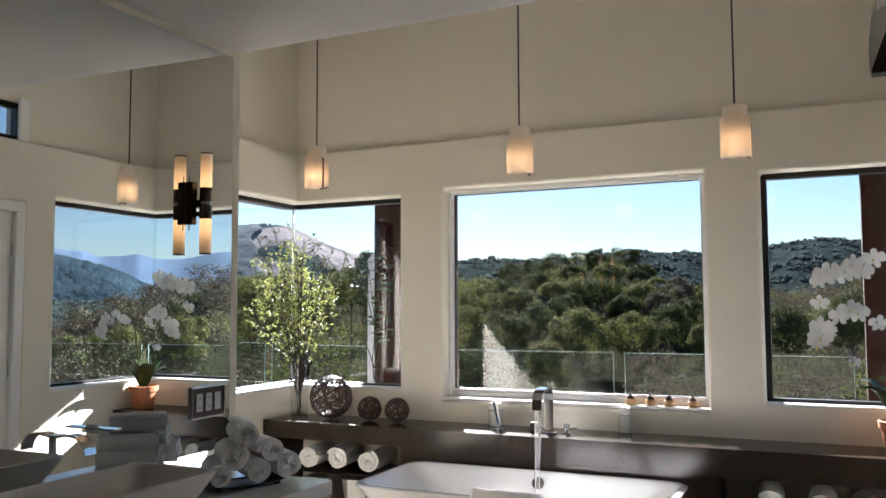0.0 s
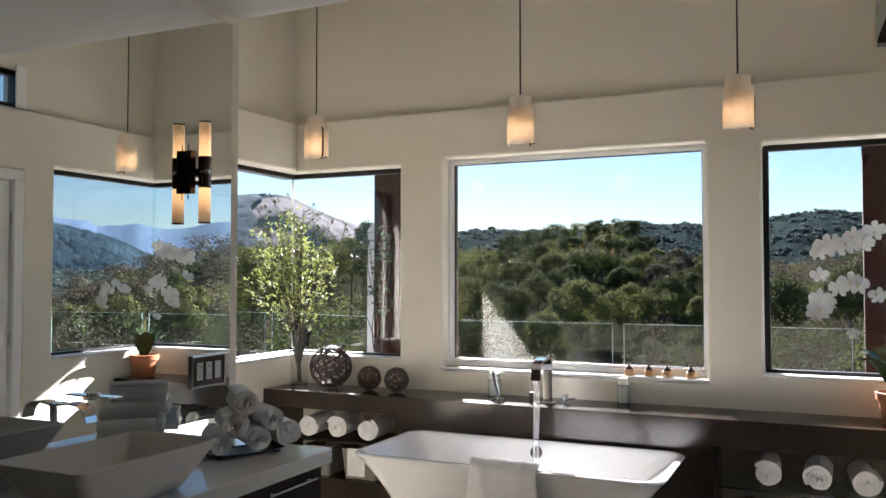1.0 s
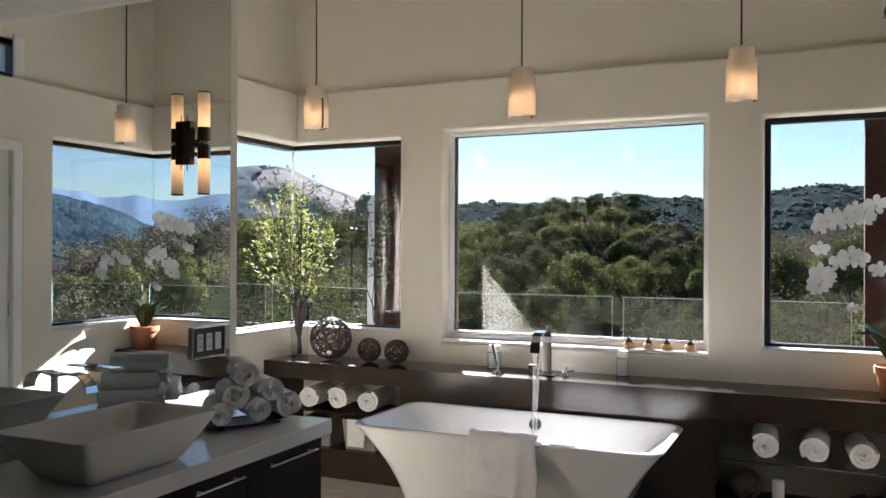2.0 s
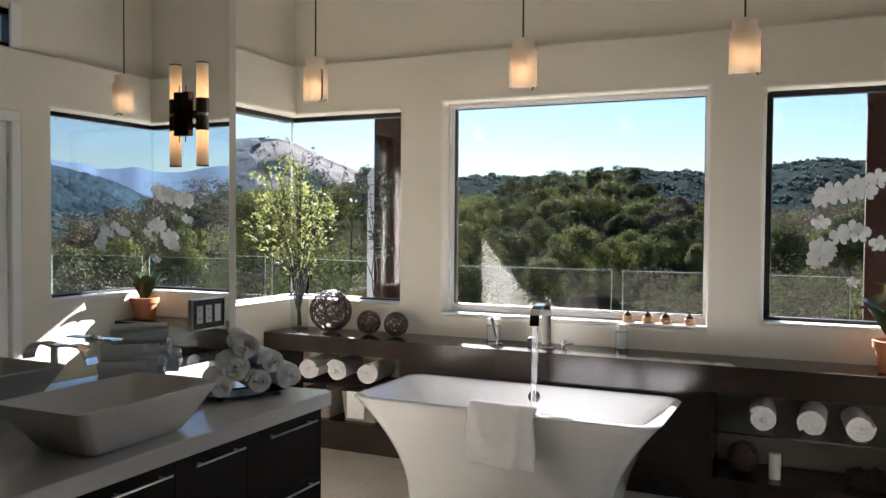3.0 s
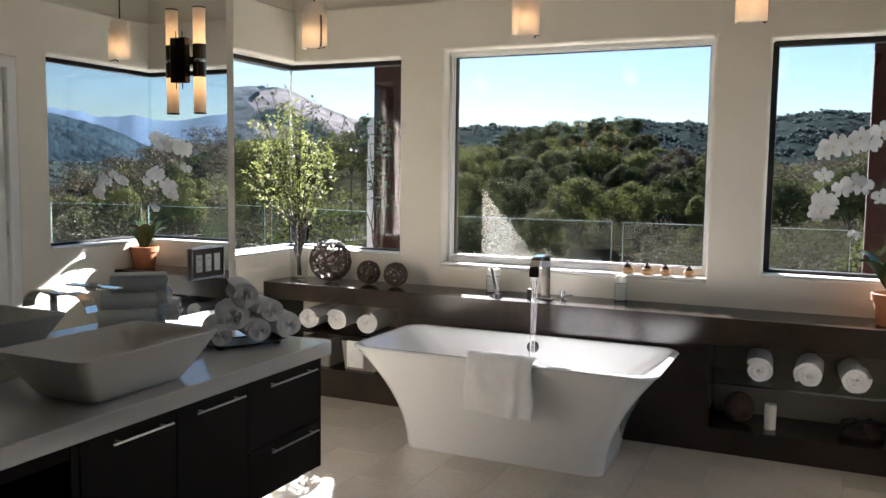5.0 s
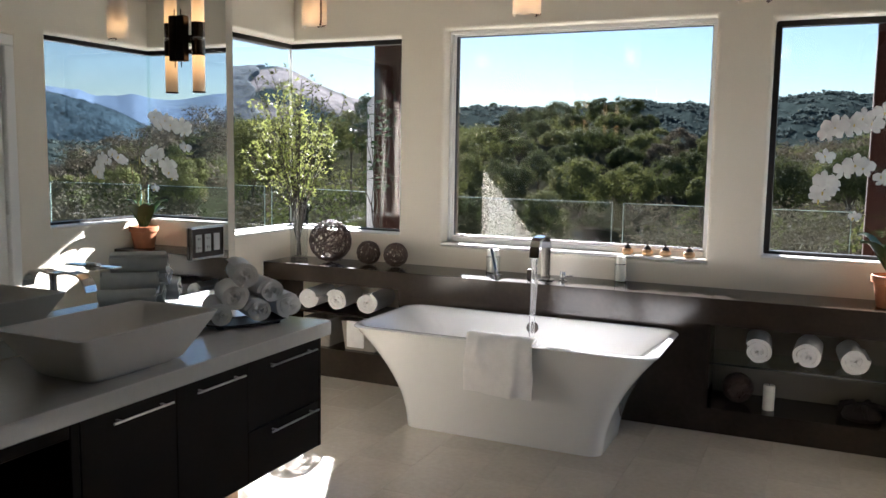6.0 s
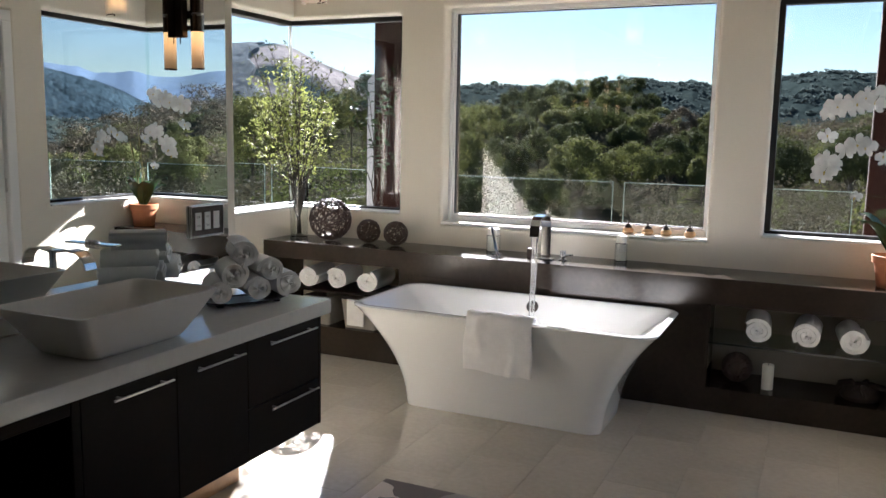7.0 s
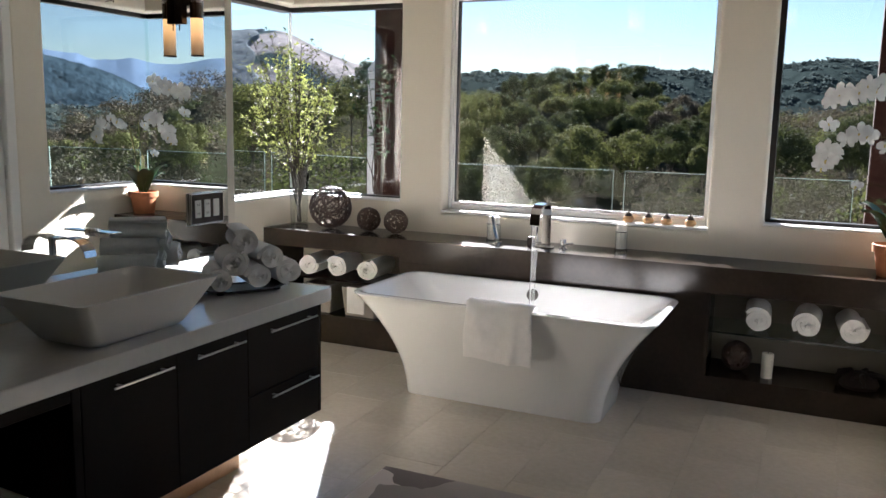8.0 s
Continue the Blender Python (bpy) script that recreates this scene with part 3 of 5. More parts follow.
# ---------------------------------------------------------------- orchid in a clay pot
orchid = thing("potted_orchid", (0.335, 4.87, LZ), "white orchid with arching sprays in a terracotta pot", "potted plant")
part("pot", lathe([(0.072, 0), (0.076, 0.004), (0.096, 0.125), (0.108, 0.128), (0.110, 0.165), (0.102, 0.168), (0.098, 0.15), (0.094, 0.148)], 36), TERRACOTTA, orchid, "terracotta clay pot", True)
part("soil", lathe([(0.09, 0.140), (0.05, 0.152), (0.01, 0.155)], 20), BARK, orchid, "bark potting mix", True)
rnd = random.Random(5)
for k in range(9):
    a = k * 2.4 + 0.4
    ln, lift = rnd.uniform(0.13, 0.21), rnd.uniform(0.13, 0.22)
    if math.cos(a) > 0.3:
        ln *= 0.6
    rings = []
    for j in range(9):
        s = j / 8
        w = 0.060 * math.sin(math.pi * min(0.98, 0.12 + 0.86 * s)) ** 0.7
        c = Vector((math.cos(a) * ln * s, math.sin(a) * ln * s, 0.15 + lift * math.sin(s * 1.75)))
        sd = Vector((-math.sin(a), math.cos(a), 0))
        rings.append([c - sd * w + Vector((0, 0, 0.012)), c + Vector((0, 0, 0.002)), c + sd * w + Vector((0, 0, 0.012)), c - Vector((0, 0, 0.003))])
    part("leaf", loft(rings), LEAF, orchid, "thick dark green leaf", True)


def flower(bm_p, p, face, size, rnd):
    """Five broad petals and a small lip."""
    f = face.normalized()
    u = f.orthogonal().normalized()
    u = (Vector((0, 0, 1)) - f * f.z).normalized() if abs(f.z) < 0.95 else u
    v = f.cross(u)
    for k, (ang, ln, w) in enumerate(((90, 1.0, 0.62), (14, 1.05, 1.05), (166, 1.05, 1.05), (-54, 0.95, 0.58), (-126, 0.95, 0.58))):
        a = radians(ang + rnd.uniform(-7, 7))
        d = v * math.cos(a) + u * math.sin(a)
        s = d.cross(f).normalized()
        ln, w = ln * size, w * size
        c0 = bm_p.verts.new(p)
        l1, r1 = bm_p.verts.new(p + d * ln * 0.4 + s * w * 0.42 + f * size * 0.05), bm_p.verts.new(p + d * ln * 0.4 - s * w * 0.42 + f * size * 0.05)
        l2, r2 = bm_p.verts.new(p + d * ln * 0.78 + s * w * 0.44 + f * size * 0.02), bm_p.verts.new(p + d * ln * 0.78 - s * w * 0.44 + f * size * 0.02)
        m1, m2 = bm_p.verts.new(p + d * ln * 0.4 + f * size * 0.12), bm_p.verts.new(p + d * ln * 0.78 + f * size * 0.10)
        tip = bm_p.verts.new(p + d * ln - f * size * 0.06)
        for q in ((c0, l1, m1), (c0, m1, r1), (l1, l2, m2, m1), (m1, m2, r2, r1), (l2, tip, m2), (m2, tip, r2)):
            bm_p.faces.new(q)


LIP = mat("pale yellow lip", (0.55, 0.42, 0.12), 0.5, 0, 0.1, 30)
SPRAYS = (
    ([(0.0, 0.0, 0.15), (0.02, 0.01, 0.45), (0.03, 0.0, 0.72), (-0.03, 0.04, 0.92), (-0.16, 0.08, 0.985), (-0.29, 0.10, 0.925), (-0.37, 0.10, 0.80)], 8, 0.064),
    ([(-0.02, 0.01, 0.15), (-0.01, 0.0, 0.42), (0.0, -0.02, 0.58), (-0.06, -0.04, 0.70), (-0.19, -0.06, 0.705), (-0.31, -0.07, 0.66), (-0.395, -0.08, 0.57)], 8, 0.064),
    ([(0.01, -0.02, 0.15), (0.02, -0.05, 0.45), (0.02, -0.10, 0.66), (0.0, -0.20, 0.73), (0.0, -0.33, 0.68), (0.0, -0.42, 0.58)], 9, 0.056),
    ([(0.0, -0.01, 0.15), (0.02, -0.03, 0.35), (-0.02, -0.04, 0.44), (-0.12, -0.06, 0.47), (-0.21, -0.07, 0.47), (-0.28, -0.07, 0.455)], 1, 0.030),
)
rnd = random.Random(11)
for path, count, size in SPRAYS:
    pts = [Vector(p) for p in path]
    fine = []
    for i in range(len(pts) - 1):
        p0, p1, p2, p3 = pts[max(i - 1, 0)], pts[i], pts[i + 1], pts[min(i + 2, len(pts) - 1)]
        for j in range(6):
            s = j / 6
            fine.append(0.5 * ((2 * p1) + (p2 - p0) * s + (2 * p0 - 5 * p1 + 4 * p2 - p3) * s * s + (3 * p1 - p0 - 3 * p2 + p3) * s ** 3))
    fine.append(pts[-1])
    sprig = part("flower_stem", tube(fine, 0.0032, 6, None, 0.5), STEM, orchid, "slender arching stem", True)
    n = len(fine)
    for k in range(count):
        q = fine[int(n * (0.55 + 0.44 * (k + 0.5) / count))]
        side = Vector((rnd.uniform(-0.45, 0.35), rnd.uniform(-0.9, 0.2), rnd.uniform(-0.9, 0.5)))
        fb = bmesh.new()
        flower(fb, q + side.normalized() * rnd.uniform(0.02, 0.065), side + Vector((-0.15, -0.8, -0.05)), size * rnd.uniform(0.75, 1.2), rnd)
        part("blossom", fb, PETAL, sprig, "white orchid blossom", True)
        fdir = (side + Vector((-0.15, -0.8, -0.05))).normalized()
        lc = q + side.normalized() * 0.03 + fdir * 0.012
        part("lip", tube([lc, lc + fdir * 0.008 - Vector((0, 0, 0.006)), lc + fdir * 0.012 - Vector((0, 0, 0.014))], 0.006, 6, None, 0.4), LIP, sprig, "pale yellow lip", True)
    part("cane", tube([(path[0][0] + 0.012, path[0][1] + 0.012, 0.14), (path[1][0] + 0.008, path[1][1] + 0.008, path[1][2]), (path[2][0] + 0.006, path[2][1] + 0.006, path[2][2] * 0.97)], 0.0048, 6), CANE, orchid, "pale bamboo support cane", True)
# ---------------------------------------------------------------- vanity
VX = -1.72
vanity = thing("vanity_cabinet", (0, 0, 0), "dark espresso wall-hung vanity cabinet with steel bar handles", "vanity cabinet")
part("body", box(MX + 0.004, VX - 0.022, 1.535, 2.64, 0.385, 0.806), ESPRESSO, vanity)
part("end_panel", box(MX + 0.004, VX, 2.642, 2.66, 0.378, 0.806, 0.002), ESPRESSO, vanity)
part("side_panel", box(MX + 0.004, VX, 1.505, 1.533, 0.20, 0.806, 0.002), ESPRESSO, vanity)
part("side_panel", box(MX + 0.004, VX, 0.20, 0.228, 0.20, 0.806, 0.002), ESPRESSO, vanity)
part("top_rail", box(MX + 0.004, VX, 0.23, 1.503, 0.762, 0.806, 0.002), ESPRESSO, vanity)
part("lower_shelf", box(MX + 0.004, VX - 0.01, 0.23, 1.503, 0.385, 0.41, 0.002), ESPRESSO, vanity)
part("back_panel", box(MX + 0.004, MX + 0.02, 0.23, 1.503, 0.41, 0.76), ESPRESSO, vanity)


def front(y0, y1, z0, z1, hy0, hy1, hz, name):
    d = part(name, box(VX - 0.02, VX, y0 + 0.0009, y1 - 0.0009, z0, z1, 0.001), ESPRESSO, vanity)
    h = part("handle", box(VX + 0.021, VX + 0.027, hy0, hy1, hz - 0.003, hz + 0.003, 0.001), STEEL, d, "brushed steel bar handle")
    for y in (hy0 + 0.03, hy1 - 0.03):
        part("handle_post", box(VX + 0.0005, VX + 0.021, y - 0.003, y + 0.003, hz - 0.002, hz + 0.002), STEEL, d, "brushed steel handle post")


front(1.535, 1.885, 0.38, 0.803, 1.625, 1.850, 0.768, "cabinet_door")
front(1.885, 2.218, 0.38, 0.803, 1.950, 2.180, 0.768, "cabinet_door")
front(2.218, 2.641, 0.562, 0.803, 2.315, 2.600, 0.768, "drawer")
front(2.218, 2.641, 0.38, 0.558, 2.320, 2.610, 0.535, "drawer")
counter = thing("vanity_counter", (0, 0, 0), "white polished quartz counter on the vanity", "counter")
part("slab", box(MX + 0.002, -1.69, 0.15, 2.685, 0.808, 0.862, 0.003), QUARTZ, counter)
part("backsplash", box(MX + 0.008, MX + 0.016, 0.15, 1.58, 0.863, 0.868), RUBBER, counter, "thin dark seam under the mirror")
CZ = 0.862
CERAMIC = mat("matt cream ceramic", (0.80, 0.76, 0.71), 0.3, 0, 0.03, 5)

sink = thing("vessel_sink", (-1.885, 1.81, CZ), "white rectangular vessel sink with flared sides", "sink")
o = [rounded(0, 0, 0.10, 0.165, 0.03, 0.0), rounded(0, 0, 0.112, 0.182, 0.03, 0.01), rounded(0, 0, 0.145, 0.228, 0.03, 0.075), rounded(0, 0, 0.172, 0.268, 0.028, 0.135), rounded(0, 0, 0.173, 0.270, 0.026, 0.140), rounded(0, 0, 0.165, 0.262, 0.024, 0.142), rounded(0, 0, 0.158, 0.254, 0.03, 0.138), rounded(0, 0, 0.135, 0.22, 0.035, 0.08), rounded(0, 0, 0.105, 0.18, 0.04, 0.035), rounded(0, 0, 0.05, 0.1, 0.04, 0.022)]
part("bowl", loft(o), CERAMIC, sink, "", True)
part("drain", lathe([(0.026, 0.0225), (0.024, 0.027), (0.008, 0.029)], 20), CHROME, sink, "chrome pop-up drain", True)

tap = thing("wall_faucet", (MX + 0.008, 1.905, 1.097), "chrome waterfall faucet mounted through the mirror", "faucet")
part("mount", box(0.0, 0.016, -0.022, 0.022, -0.05, 0.008, 0.002), CHROME, tap)
part("spout", ribbon([(0.016, 0, 0.003), (0.06, 0, 0.010), (0.10, 0, 0.006), (0.122, 0, -0.008), (0.134, 0, -0.026), (0.139, 0, -0.046)], 0.022, 0.003, (0, 1, 0)), CHROME, tap)
lev = thing("faucet_lever", (MX + 0.008, 2.045, 1.105), "chrome lever handle mounted through the mirror", "faucet handle")
part("mount", lathe([(0.014, 0), (0.014, 0.022), (0.010, 0.024)], 18), CHROME, lev, "", True).matrix_basis = pose(0, 0, 0, 0, 90, 0)
part("lever", box(0.018, 0.11, -0.02, 0.02, 0.0, 0.006, 0.002), CHROME, lev)

# ---------------------------------------------------------------- rolled towels


def towel_roll(r, ln, seed):
    """A rolled towel along the x axis, its end towards +x showing the wound layers."""
    rd = random.Random(seed)
    ph, sq = rd.uniform(0, 6.28), rd.uniform(0.93, 0.99)
    turns, steps = 3.1, 70
    b = bmesh.new()
    cols = []
    for i in range(steps + 1):
        s = i / steps
        a = ph + 2 * math.pi * turns * s
        rad = r * (0.12 + 0.84 * s) * (1 + 0.03 * math.sin(2 * a + ph) + 0.018 * math.sin(5 * a + 2 * ph))
        col = []
        for k, x in enumerate((0, 0.33, 0.66, 1.0)):
            e = ((0.010 * abs(s - 0.62) + 0.004 * math.sin(3.1 * a + ph)) if k in (0, 3) else 0) + (rd.uniform(-0.001, 0.001) if k in (0, 3) else 0)
            xx = ln * (x - 0.5) + (e if k == 0 else -e if k == 3 else 0)
            col.append(b.verts.new((xx, rad * math.cos(a), rad * math.sin(a) * sq)))
        cols.append(col)
    for c0, c1 in zip(cols, cols[1:]):
        for k in range(3):
            b.faces.new((c0[k], c1[k], c1[k + 1], c0[k + 1]))
    bmesh.ops.recalc_face_normals(b, faces=b.faces[:])
    bmesh.ops.solidify(b, geom=b.faces[:], thickness=r * 0.245)
    bmesh.ops.recalc_face_normals(b, faces=b.faces[:])
    sharp = [e for e in b.edges if len(e.link_faces) == 2 and e.calc_face_angle() > 1.0]
    bmesh.ops.bevel(b, geom=sharp, offset=r * 0.10, segments=3, affect="EDGES", clamp_overlap=True)
    return b


def put_roll(at, r, ln, turn, seed, label, group):
    ob = link_mesh("rolled_towel", towel_roll(r, ln, seed), COTTON, True)
    ob.matrix_basis = pose(*at, 0, 0, turn)
    tagged(ob, label, "towel", group)


tray = thing("towel_tray", (-1.94, 2.478, CZ), "boat-shaped dark metal tray under rolled towels", "tray", "", -28)
rings = []
for i in range(25):
    v = -0.20 + 0.40 * i / 24
    wv = 0.074 * (1 - (abs(v) / 0.215) ** 3)
    up = 0.005 + 0.030 * (abs(v) / 0.20) ** 5
    rings.append([(-wv, v, up + 0.004), (-wv * 0.8, v, up), (wv * 0.8, v, up), (wv, v, up + 0.004), (wv * 0.8, v, up + 0.003), (-wv * 0.8, v, up + 0.003)])
part("dish", loft(rings), PEWTER, tray, "", True)
for s in (-1, 1):
    part("rim", tube([(s * 0.076 * (1 - (abs(v) / 0.215) ** 3), v, 0.0105 + 0.030 * (abs(v) / 0.20) ** 5) for v in [-0.19 + 0.038 * i for i in range(11)]], 0.0022, 6), PEWTER, tray, "", True)
    for u in (-1, 1):
        part("foot", box(u * 0.05 - 0.010, u * 0.05 + 0.010, s * 0.11 - 0.010, s * 0.11 + 0.010, 0.0, 0.0055), RUBBER, tray)
RR, TURN = 0.053, -39
ax = Vector((math.cos(radians(TURN)), math.sin(radians(TURN)), 0))
acr = Vector((0.413, 0.911, 0))
# along the row, height above the counter, radius and turn of each roll
c0 = Vector((-1.858, 2.46, CZ)) - ax * 0.105
for k, (u, up, rr, tn) in enumerate(((-0.136, 0.062, 0.050, -6), (-0.006, 0.066, 0.054, 3), (0.124, 0.070, 0.059, 5), (-0.086, 0.124, 0.056, -4), (0.040, 0.132, 0.054, 7), (-0.040, 0.192, 0.056, -5))):
    put_roll(c0 + acr * u + Vector((0, 0, up - 0.006)) + ax * (0.012 * math.sin(k * 2.3)), rr, 0.21, TURN + tn, 40 + k, "white rolled terry towel in a pyramid on the counter", "towels on the vanity")

put_roll((-1.86, 1.425, 0.411 + 0.058), 0.060, 0.24, -4, 81, "white rolled towel on the open vanity shelf", "")
for k, (x, z) in enumerate(((-0.298, 0.471), (-0.042, 0.471), (0.165, 0.471))):
    put_roll((x, 4.86, z), 0.080, 0.30, -90 + (3, -2, 4)[k], 60 + k, "white rolled towel on the glass niche shelf", "towels in the niche")
for k, x in enumerate((-3.16, -2.945, -2.705)):
    put_roll((x, 4.845, 0.520), 0.083, 0.30, -88 + (4, 6, 2)[k], 70 + k, "white rolled towel on the dark niche shelf", "towels in the niche")

# things low in the niches
for x0, x1, top in ((-3.20, -2.985, 0.385), (-2.90, -2.63, 0.385)):
    w = (x1 - x0) / 2
    bn = thing("canvas_bin", ((x0 + x1) / 2, 4.86, 0.191), "grey canvas bin with a towel in the niche", "bin", "bins in the niche")
    part("basket", loft([rounded(0, 0, w * 0.86, 0.13, 0.02, 0), rounded(0, 0, w, 0.145, 0.02, top - 0.192), rounded(0, 0, w - 0.006, 0.139, 0.018, top - 0.192), rounded(0, 0, w * 0.8, 0.12, 0.018, 0.02)]), CANVAS, bn, "", True)
cl = link_mesh("hand_towel", box(-2.845, -2.715, 4.698, 4.712, 0.215, 0.392, 0.005, seg=2), COTTON, True)
tagged(cl, "white hand towel hanging over a canvas bin", "towel")
vine_ball("vine_ball", (-0.395, 4.87, 0.138), 0.085, 60, 0.0045, "dark wound vine ball low in the niche", 12)
pc = thing("pillar_candle", (-0.228, 4.80, 0.138), "ivory pillar candle in the niche", "candle")
part("wax", lathe([(0.030, 0), (0.031, 0.13), (0.029, 0.138), (0.012, 0.134)], 24), WAX, pc, "", True)
part("wick", tube([(0, 0, 0.132), (0.001, 0, 0.146)], 0.0014, 6), RUBBER, pc)
ROOT = mat("dark weathered root", (0.022, 0.015, 0.011), 0.7, 0, 0.4, 20, 0.5, 60)
dw = thing("driftwood", (0.23, 4.86, 0.138), "dark gnarled driftwood piece in the niche", "driftwood")
rnd = random.Random(9)
for k in range(9):
    a = k * 0.7 + rnd.uniform(-0.2, 0.2)
    pts = [Vector((0.03 * math.cos(a), 0.03 * math.sin(a), 0.05))]
    for j in range(6):
        pts.append(pts[-1] + Vector((0.019 * math.cos(a) + rnd.gauss(0, 0.008), 0.014 * math.sin(a) + rnd.gauss(0, 0.008), 0.016 - 0.007 * j + rnd.gauss(0, 0.006))))
    part("limb", tube(pts, 0.020, 8, None, 0.45), ROOT, dw, "", True)
part("root", lathe([(0.09, 0), (0.10, 0.02), (0.08, 0.06), (0.03, 0.085)], 14), ROOT, dw, "", True)

# ---------------------------------------------------------------- on the mirror
plate = thing("outlet_plate", (MX + 0.008, 2.60, 1.137), "chrome framed outlet and switch plate on the mirror", "outlet plate")
part("frame", wall("x", 0.0, 0.011, [-0.096, 0.096], [-0.062, 0.062], [(-0.090, 0.090, -0.056, 0.056)], 0.002), CHROME, plate)
part("plate", box(0.0, 0.006, -0.089, 0.089, -0.055, 0.055), PEWTER, plate)
for k, y in enumerate((-0.052, 0.0, 0.052)):
    sw = part("outlet" if k < 2 else "switch", box(0.0065, 0.010, y - 0.017, y + 0.017, -0.034, 0.034, 0.001), PLASTIC, plate, "white plastic outlet" if k < 2 else "white plastic rocker switch")
    if k < 2:
        for dz in (-0.017, 0.017):
            for dy in (-0.005, 0.005):
                part("slot", box(0.0102, 0.0108, y + dy - 0.0012, y + dy + 0.0012, dz - 0.004, dz + 0.004), RUBBER, sw)

BULB = bpy.data.materials.new("glowing bulb")
BULB.use_nodes = True
bb = BULB.node_tree.nodes["Principled BSDF"]
bb.inputs["Emission Color"].default_value, bb.inputs["Emission Strength"].default_value = (1.0, 0.62, 0.30, 1), 1.6
bb.inputs["Base Color"].default_value = (0.9, 0.8, 0.6, 1)

# frosted glass lit from within: its glow fades away from the bulb
def lit_glass(name, mid, reach, strength, cold):
    m = bpy.data.materials.new(name)
    m.use_nodes = True
    nt = m.node_tree
    b = nt.nodes["Principled BSDF"]
    tc, sx = nt.nodes.new("ShaderNodeTexCoord"), nt.nodes.new("ShaderNodeSeparateXYZ")
    nt.links.new(tc.outputs["Object"], sx.inputs[0])
    mr = nt.nodes.new("ShaderNodeMapRange")
    mr.interpolation_type = "SMOOTHSTEP"
    mr.inputs["From Min"].default_value, mr.inputs["From Max"].default_value = 0.0, reach
    mr.inputs["To Min"].default_value, mr.inputs["To Max"].default_value = strength, cold
    ab = nt.nodes.new("ShaderNodeMath")
    ab.operation = "SUBTRACT"
    ab.inputs[1].default_value = mid
    nt.links.new(sx.outputs["Z"], ab.inputs[0])
    ac = nt.nodes.new("ShaderNodeMath")
    ac.operation = "ABSOLUTE"
    nt.links.new(ab.outputs[0], ac.inputs[0])
    nt.links.new(ac.outputs[0], mr.inputs["Value"])
    b.inputs["Base Color"].default_value, b.inputs["Roughness"].default_value = (0.82, 0.78, 0.70, 1), 0.45
    b.inputs["Emission Color"].default_value = (1.0, 0.52, 0.19, 1)
    nt.links.new(mr.outputs["Result"], b.inputs["Emission Strength"])
    return m


TUBE_UP = lit_glass("sconce glass, upper", 0.06, 0.13, 0.20, 0.025)
TUBE_LOW = lit_glass("sconce glass, lower", -0.06, 0.13, 0.20, 0.025)
GUNMETAL = mat("polished gunmetal", (0.20, 0.17, 0.15), 0.22, 1.0, 0.1, 10)
for y in (2.50, 1.20):
    sc = thing("wall_sconce", (MX + 0.072, y, 1.902), "bronze wall sconce with upper and lower frosted tubes, lit", "wall sconce", "sconces on the mirror")
    part("backplate", box(-0.064, -0.029, -0.046, -0.016, -0.082, 0.082, 0.003), PEWTER, sc, "dark bronze box")
    part("arm", box(-0.064, -0.022, -0.0155, 0.012, -0.014, 0.014), CHROME, sc)
    part("pin", tube([(-0.05, -0.035, -0.105), (-0.05, -0.035, 0.105)], 0.002, 6), PEWTER, sc)
    part("sleeve", lathe([(0.0242, -0.060), (0.0242, 0.060)], 28), GUNMETAL, sc, "dark bronze sleeve", True)
    part("ring", lathe([(0.0245, -0.006), (0.0262, 0), (0.0245, 0.006)], 28), CHROME, sc, "", True)
    for s, m in ((1, TUBE_UP), (-1, TUBE_LOW)):
        part("glass_tube", lathe([(0.0225, 0.0605 * s), (0.0225, 0.190 * s)], 28), m, sc, "frosted glass tube, lit", True)
        part("end_cap", lathe([(0.0235, 0.1905 * s), (0.0235, 0.195 * s)], 28), PEWTER, sc, "thin dark metal cap", True)

# ---------------------------------------------------------------- pendants


SHADE = bpy.data.materials.new("frosted pendant glass")
SHADE.use_nodes = True
nt = SHADE.node_tree
pb = nt.nodes["Principled BSDF"]
pb.inputs["Base Color"].default_value, pb.inputs["Roughness"].default_value = (0.80, 0.77, 0.73, 1), 0.5
ttr, tdi, tmx = nt.nodes.new("ShaderNodeBsdfTransparent"), nt.nodes.new("ShaderNodeBsdfTranslucent"), nt.nodes.new("ShaderNodeMixShader")
tdi.inputs["Color"].default_value = (0.85, 0.81, 0.75, 1)
tm2 = nt.nodes.new("ShaderNodeMixShader")
tmx.inputs[0].default_value, tm2.inputs[0].default_value = 0.75, 0.12
nt.links.new(pb.outputs[0], tmx.inputs[1])
nt.links.new(tdi.outputs[0], tmx.inputs[2])
nt.links.new(tmx.outputs[0], tm2.inputs[1])
nt.links.new(ttr.outputs[0], tm2.inputs[2])
nt.links.new(tm2.outputs[0], nt.nodes["Material Output"].inputs["Surface"])

